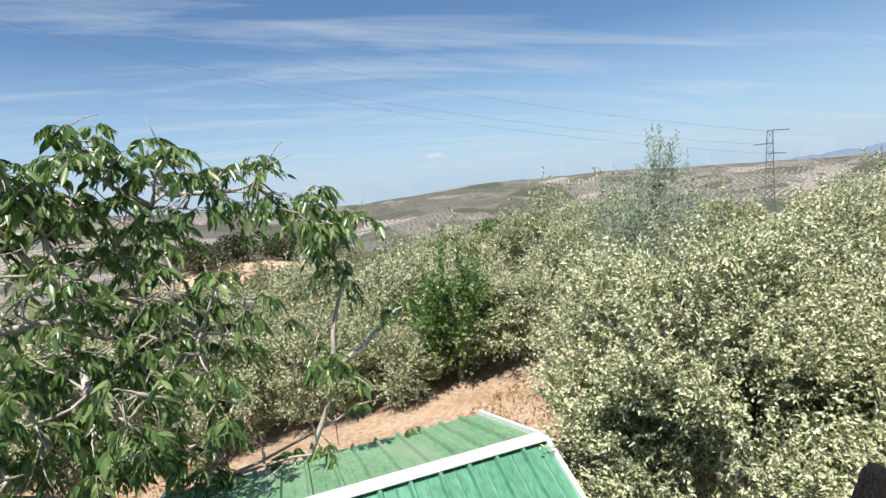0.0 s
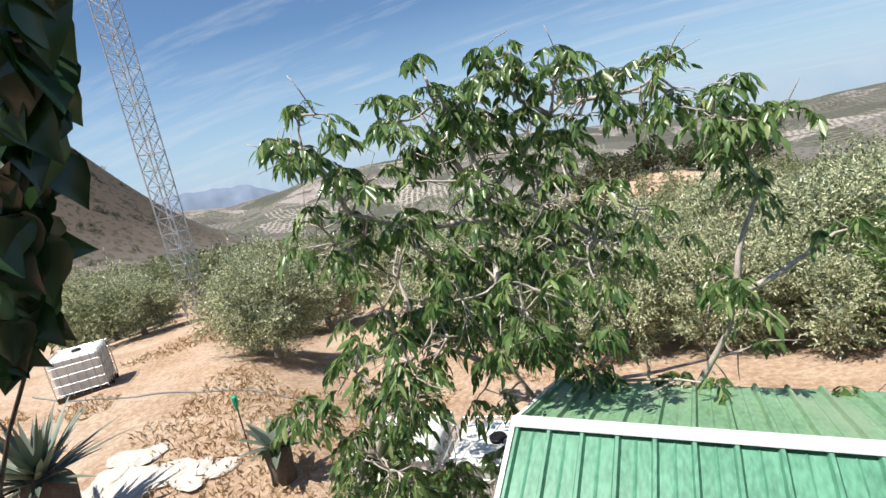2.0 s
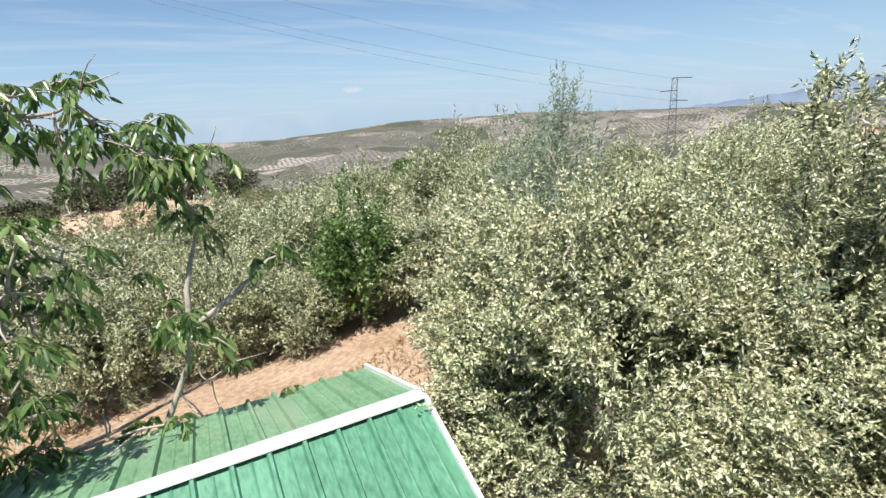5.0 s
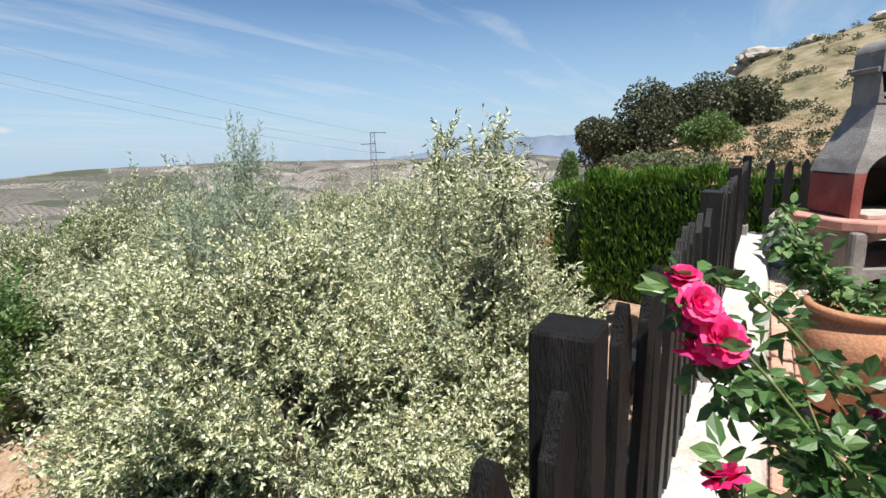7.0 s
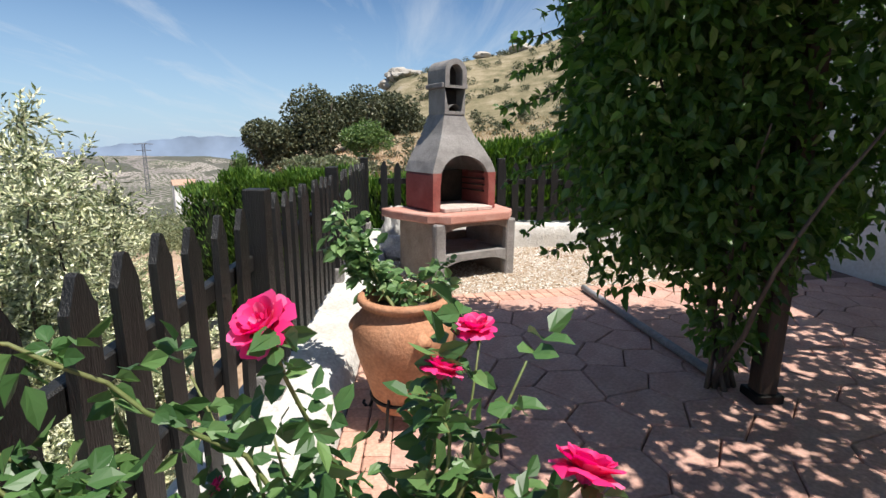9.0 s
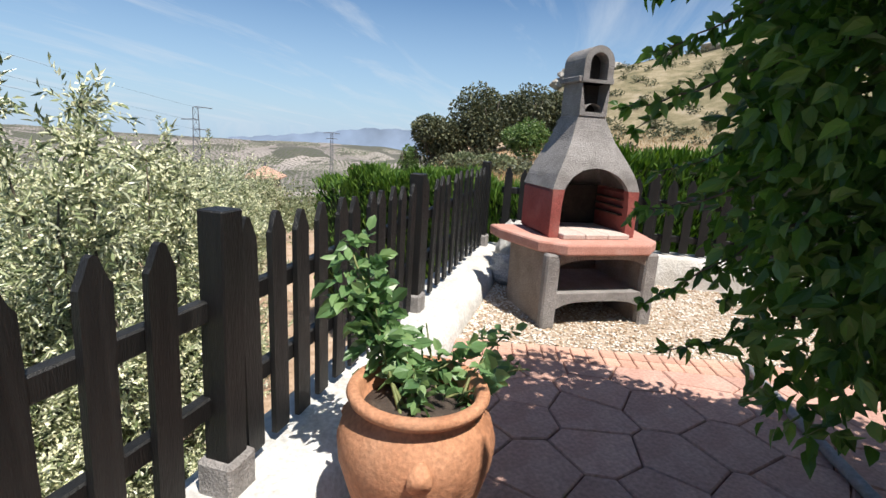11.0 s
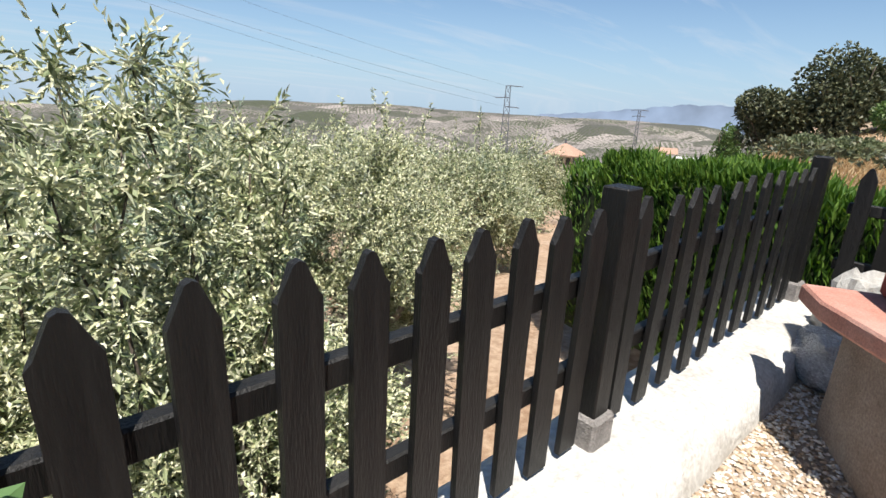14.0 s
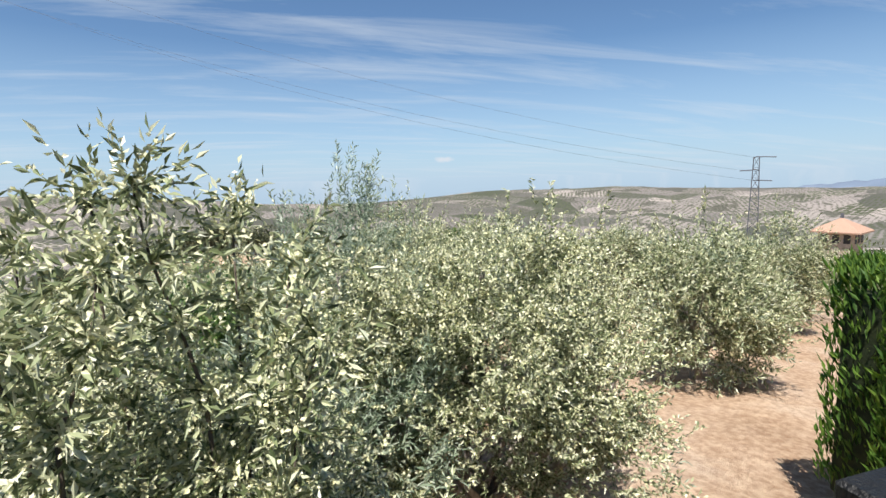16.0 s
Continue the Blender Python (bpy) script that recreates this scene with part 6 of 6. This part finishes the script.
b = Build(); b.tube(curve_points((6.75, -1.90, 0.03), (4.9, -2.1, 0.03), 0.0, 10, np.random.default_rng(1)), 0.028, 10)
tagged(part("ground_pole", b, M["grey_pipe"], smooth=True), "grey round pole lying across the paving", "pole")
b = Build()
hx = np.linspace(-16, -4.5, 40); hy = 6.1 + 0.25 * np.sin(hx * 0.6) + (hx + 16) * 0.12
b.tube(np.stack([hx, hy, land(hx, hy) + 0.02], -1), 0.02, 6)
tagged(part("irrigation_hose", b, M["grey_pipe"], smooth=True), "black irrigation hose lying over dry ground", "hose")


# ---- towers, houses, cables ----
def lattice(name, x, y, z, h, w0, w1, bays, label, mat, arms=(), leg=0.035, brace=0.016, turn=20):
    root = thing(name, pose(x, y, z, 0, 0, turn), label, "tower")
    def wd(t):
        return w0 + (w1 - w0) * t
    corners = [(-1, -1), (1, -1), (1, 1), (-1, 1)]
    for cx, cy in corners:
        b = Build(); b.tube([(cx * w0 / 2, cy * w0 / 2, 0), (cx * w1 / 2, cy * w1 / 2, h)], leg, 5); part("leg", b, mat, root)
    br = Build()
    for i in range(bays):
        t0, t1 = i / bays, (i + 1) / bays
        for k in range(4):
            (ax, ay), (bx_, by_) = corners[k], corners[(k + 1) % 4]
            br.tube([(ax * wd(t0) / 2, ay * wd(t0) / 2, h * t0), (bx_ * wd(t1) / 2, by_ * wd(t1) / 2, h * t1)], brace, 3)
            br.tube([(bx_ * wd(t0) / 2, by_ * wd(t0) / 2, h * t0), (ax * wd(t1) / 2, ay * wd(t1) / 2, h * t1)], brace, 3)
            br.tube([(ax * wd(t1) / 2, ay * wd(t1) / 2, h * t1), (bx_ * wd(t1) / 2, by_ * wd(t1) / 2, h * t1)], brace, 3)
    part("bracing", br, mat, root)
    for az_, lo, hi in arms:
        b = Build(); b.tube([(-lo, 0, az_), (0, 0, az_ + 0.15), (hi, 0, az_)], leg * 1.3, 4); part("cross_arm", b, mat, root)
    return root


lattice("radio_mast", -21.0, 15.1, z_at(-21, 15.1) - 0.2, 19.0, 0.80, 0.80, 26, "slender grey steel lattice mast among olives", M["galv"])
lattice("power_pylon", 75.6, 62.35, -16.0, 19.5, 1.9, 0.75, 12, "grey steel lattice power pylon in the valley", M["dark_steel"], ((19.4, 0.3, 2.6), (17.4, 2.2, 0.4), (15.8, 0.3, 2.2)), 0.06, 0.03, -50)
lattice("power_pylon", 148.0, 75.5, -14.0, 14.0, 1.0, 0.6, 9, "distant grey steel power pylon with cross arms", M["dark_steel"], ((13.9, 2.4, 2.4), (12.2, 1.8, 1.8)), 0.08, 0.04, -60)


def cables():
    for i, (dx, dz) in enumerate(((2.0, 0.0), (-1.9, -2.0), (2.0, -3.6))):
        b = Build()
        a, c = np.array((75.6 + dx, 62.35 + dx * 0.4, 3.3 + dz)), np.array((-70 + dx * 3, 118.0 + dx, 52 + dz * 2))
        t = np.linspace(0, 1, 40)[:, None]
        p = a + (c - a) * t - np.array((0, 0, 1.0)) * 22 * (t * (1 - t))
        b.tube(p, 0.016, 4)
        tagged(part("power_cable", b, M["dark_steel"]), "thin sagging power cable across the valley", "cable", "valley power cables")


cables()


def turret_house():
    root = thing("house", pose(119.6, 79.7, -18.0, 0, 0, 20), "small square house with pyramid clay roof in the valley", "house")
    b = Build(); b.box((-3.2, -3.2, -3), (3.2, 3.2, 6.2)); part("wall", b, M["beige_wall"], root)
    r = Build()
    r.add([(-4.6, -4.6, 6.1), (4.6, -4.6, 6.1), (4.6, 4.6, 6.1), (-4.6, 4.6, 6.1), (0, 0, 8.9), (-4.6, -4.6, 5.8), (4.6, -4.6, 5.8), (4.6, 4.6, 5.8), (-4.6, 4.6, 5.8)],
          [(0, 1, 4), (1, 2, 4), (2, 3, 4), (3, 0, 4), (0, 5, 6, 1), (1, 6, 7, 2), (2, 7, 8, 3), (3, 8, 5, 0), (8, 7, 6, 5)])
    top = part("roof", r, M["roof_tile"], root, "terracotta pyramid roof")
    for y in (-2, 0, 2):
        for side in (0, 1):
            w = Build()
            if side:
                w.box((-3.26, y - 0.6, 3.6), (-3.2, y + 0.6, 5.4))
            else:
                w.box((y - 0.6, -3.26, 3.6), (y + 0.6, -3.2, 5.4))
            part("window", w, M["dark_glass"], root)
    c = Build(); c.box((-0.25, -0.25, 8.6), (0.25, 0.25, 9.8)); part("finial", c, M["dark_steel"], top)


def white_house():
    d, az = 130.0, radians(66.3)
    x, y = 3.9 + d * math.sin(az), -0.6 + d * math.cos(az)
    z = 1.37 + d * math.tan(radians(-5.6))
    root = thing("house", pose(x, y, z, 0, 0, -60), "low white farmhouse with clay roof beyond the hedge", "house")
    b = Build(); b.box((-3.0, -2.5, -4), (5.5, 2.5, 1.7)); part("wall", b, M["white_paint"], root)
    b = Build(); b.box((-4.6, -2, -4), (-0.2, 2.4, 2.6)); part("wall", b, M["white_paint"], root)
    r = Build(); r.add([(-4.9, -2.4, 2.55), (0.1, -2.4, 2.55), (0.1, 2.8, 2.55), (-4.9, 2.8, 2.55), (-4.9, 0.2, 3.7), (0.1, 0.2, 3.7)], [(0, 1, 5, 4), (2, 3, 4, 5), (0, 4, 3), (1, 2, 5), (3, 2, 1, 0)])
    part("roof", r, M["roof_tile"], root, "pale clay tile roof")


M["white_paint"] = surf("white_limewash", (0.76, 0.76, 0.75), (0.84, 0.84, 0.83), 2, 0.9, 0.2, 20)
turret_house()
white_house()


def barn():
    root = thing("barn", pose(24.0, 88.0, z_at(24, 88) - 0.4, 0, 0, 12), "long low barn with pale dusty roof among olives", "barn")
    b = Build(); b.box((-5, -3, 0), (5, 3, 1.9)); part("wall", b, M["beige_wall"], root)
    r = Build(); r.add([(-5.6, -3.6, 1.8), (5.6, -3.6, 1.8), (5.6, 3.6, 1.8), (-5.6, 3.6, 1.8), (-5.6, 0, 3.3), (5.6, 0, 3.3)], [(0, 1, 5, 4), (2, 3, 4, 5), (0, 4, 3), (1, 2, 5), (3, 2, 1, 0)])
    part("roof", r, M["barn_roof"], root, "pale pinkish roof")


M["barn_roof"] = surf("dusty_roof", (0.52, 0.40, 0.32), (0.62, 0.50, 0.42), 2, 0.9, 0.3, 20)
barn()


def side_vine():
    """Glossy heart-shaped leaves hanging close beside the terrace's edge."""
    root = thing("hanging_creeper", pose(0.02, 0.50, WALL_Z), "creeper with large glossy dark heart-shaped leaves", "plant")
    rng = np.random.default_rng(61)
    o = np.array((0.02, 0.50, WALL_Z))
    lv = Build()
    for i in range(3):
        a = np.array((-0.80, 0.47 + 0.03 * i, WALL_Z)); m_ = np.array((0.24 + rng.normal(0, 0.04), 0.66 + rng.normal(0, 0.03), 1.85))
        stem = Build(); stem.tube(curve_points(a, m_, 0.05, 14, rng) - o, np.linspace(0.006, 0.003, 14), 5)
        part("stem", stem, M["dark_bark"], root, smooth=True)
    n = 130
    hz = rng.uniform(1.16, 1.85, n)
    P = np.stack([-0.185 + 0.72 * (hz - 1.16) + rng.normal(0.0, 0.035, n), 0.60 + rng.normal(0, 0.03, n), hz], -1) - o
    D = rng.normal(0, 0.35, (n, 3)) + np.array((0, 0, -1.0))
    for p, d in zip(P, unit(D)):
        nrm = unit(np.array((1.0, -0.4, 0.2)) + rng.normal(0, 0.35, 3)); s = unit(np.cross(d, nrm)); nrm = np.cross(s, d)
        L = rng.uniform(0.075, 0.11)
        prof = [(0.0, 0.0), (-0.06, 0.24), (0.10, 0.42), (0.32, 0.46), (0.58, 0.36), (0.80, 0.18), (1.05, 0.0)]
        left = [p + d * L * t + s * L * w_ * 0.85 + nrm * L * (0.30 * w_ - 0.22 * t * t) for t, w_ in prof]
        right = [p + d * L * t - s * L * w_ * 0.85 + nrm * L * (0.30 * w_ - 0.22 * t * t) for t, w_ in prof]
        mid = [p + d * L * t - nrm * L * 0.22 * t * t for t, w_ in prof]
        k = len(prof)
        lv.add(left + right + mid, [(i, i + 1, 2 * k + i + 1, 2 * k + i) for i in range(k - 1)] + [(2 * k + i, 2 * k + i + 1, k + i + 1, k + i) for i in range(k - 1)])
    part("foliage", lv, M["ivy_leaf"], root, "glossy dark heart-shaped leaves", True)


side_vine()
gravel()
paving()


def mountains():
    az = np.array([-70, -64, -60, -56, -52, -48, -44, 46, 52, 57, 62, 66, 70, 74, 78, 82], float)
    el = np.array([-2.6, -1.4, -0.5, -0.2, -0.35, -0.6, -2.6, -2.6, -1.5, -1.0, -0.35, 0.25, 0.35, 0.2, -0.2, -2.6], float)
    for lo, hi in ((-70, -44), (46, 82)):
        a = np.linspace(lo, hi, 90)
        e = np.interp(a, az, el) + 0.06 * np.sin(a * 2.3) + 0.04 * np.sin(a * 5.1)
        v = []
        for aa, ee in zip(a, e):
            s, c = math.sin(radians(aa)), math.cos(radians(aa))
            for d, z in ((3900, -260.0), (4150, 1.4 + 4150 * math.tan(radians(ee))), (4400, -260.0)):
                v.append((3 + d * s, d * c, z))
        b = Build()
        b.add(v, [(3 * i + j, 3 * i + 3 + j, 3 * i + 4 + j, 3 * i + 1 + j) for i in range(89) for j in range(2)])
        tagged(part("backdrop", b, M["mountain"], smooth=True), "mountains on the horizon with pale blue haze put into their colour", "mountains", kind="structure")


# blue of the air in between is painted into the mountains' base colour
M["mountain"] = surf("haze_blue_mountain", (0.13, 0.175, 0.245), (0.17, 0.215, 0.29), 0.0012, 0.95, 0.0, 0.004)
mountains()
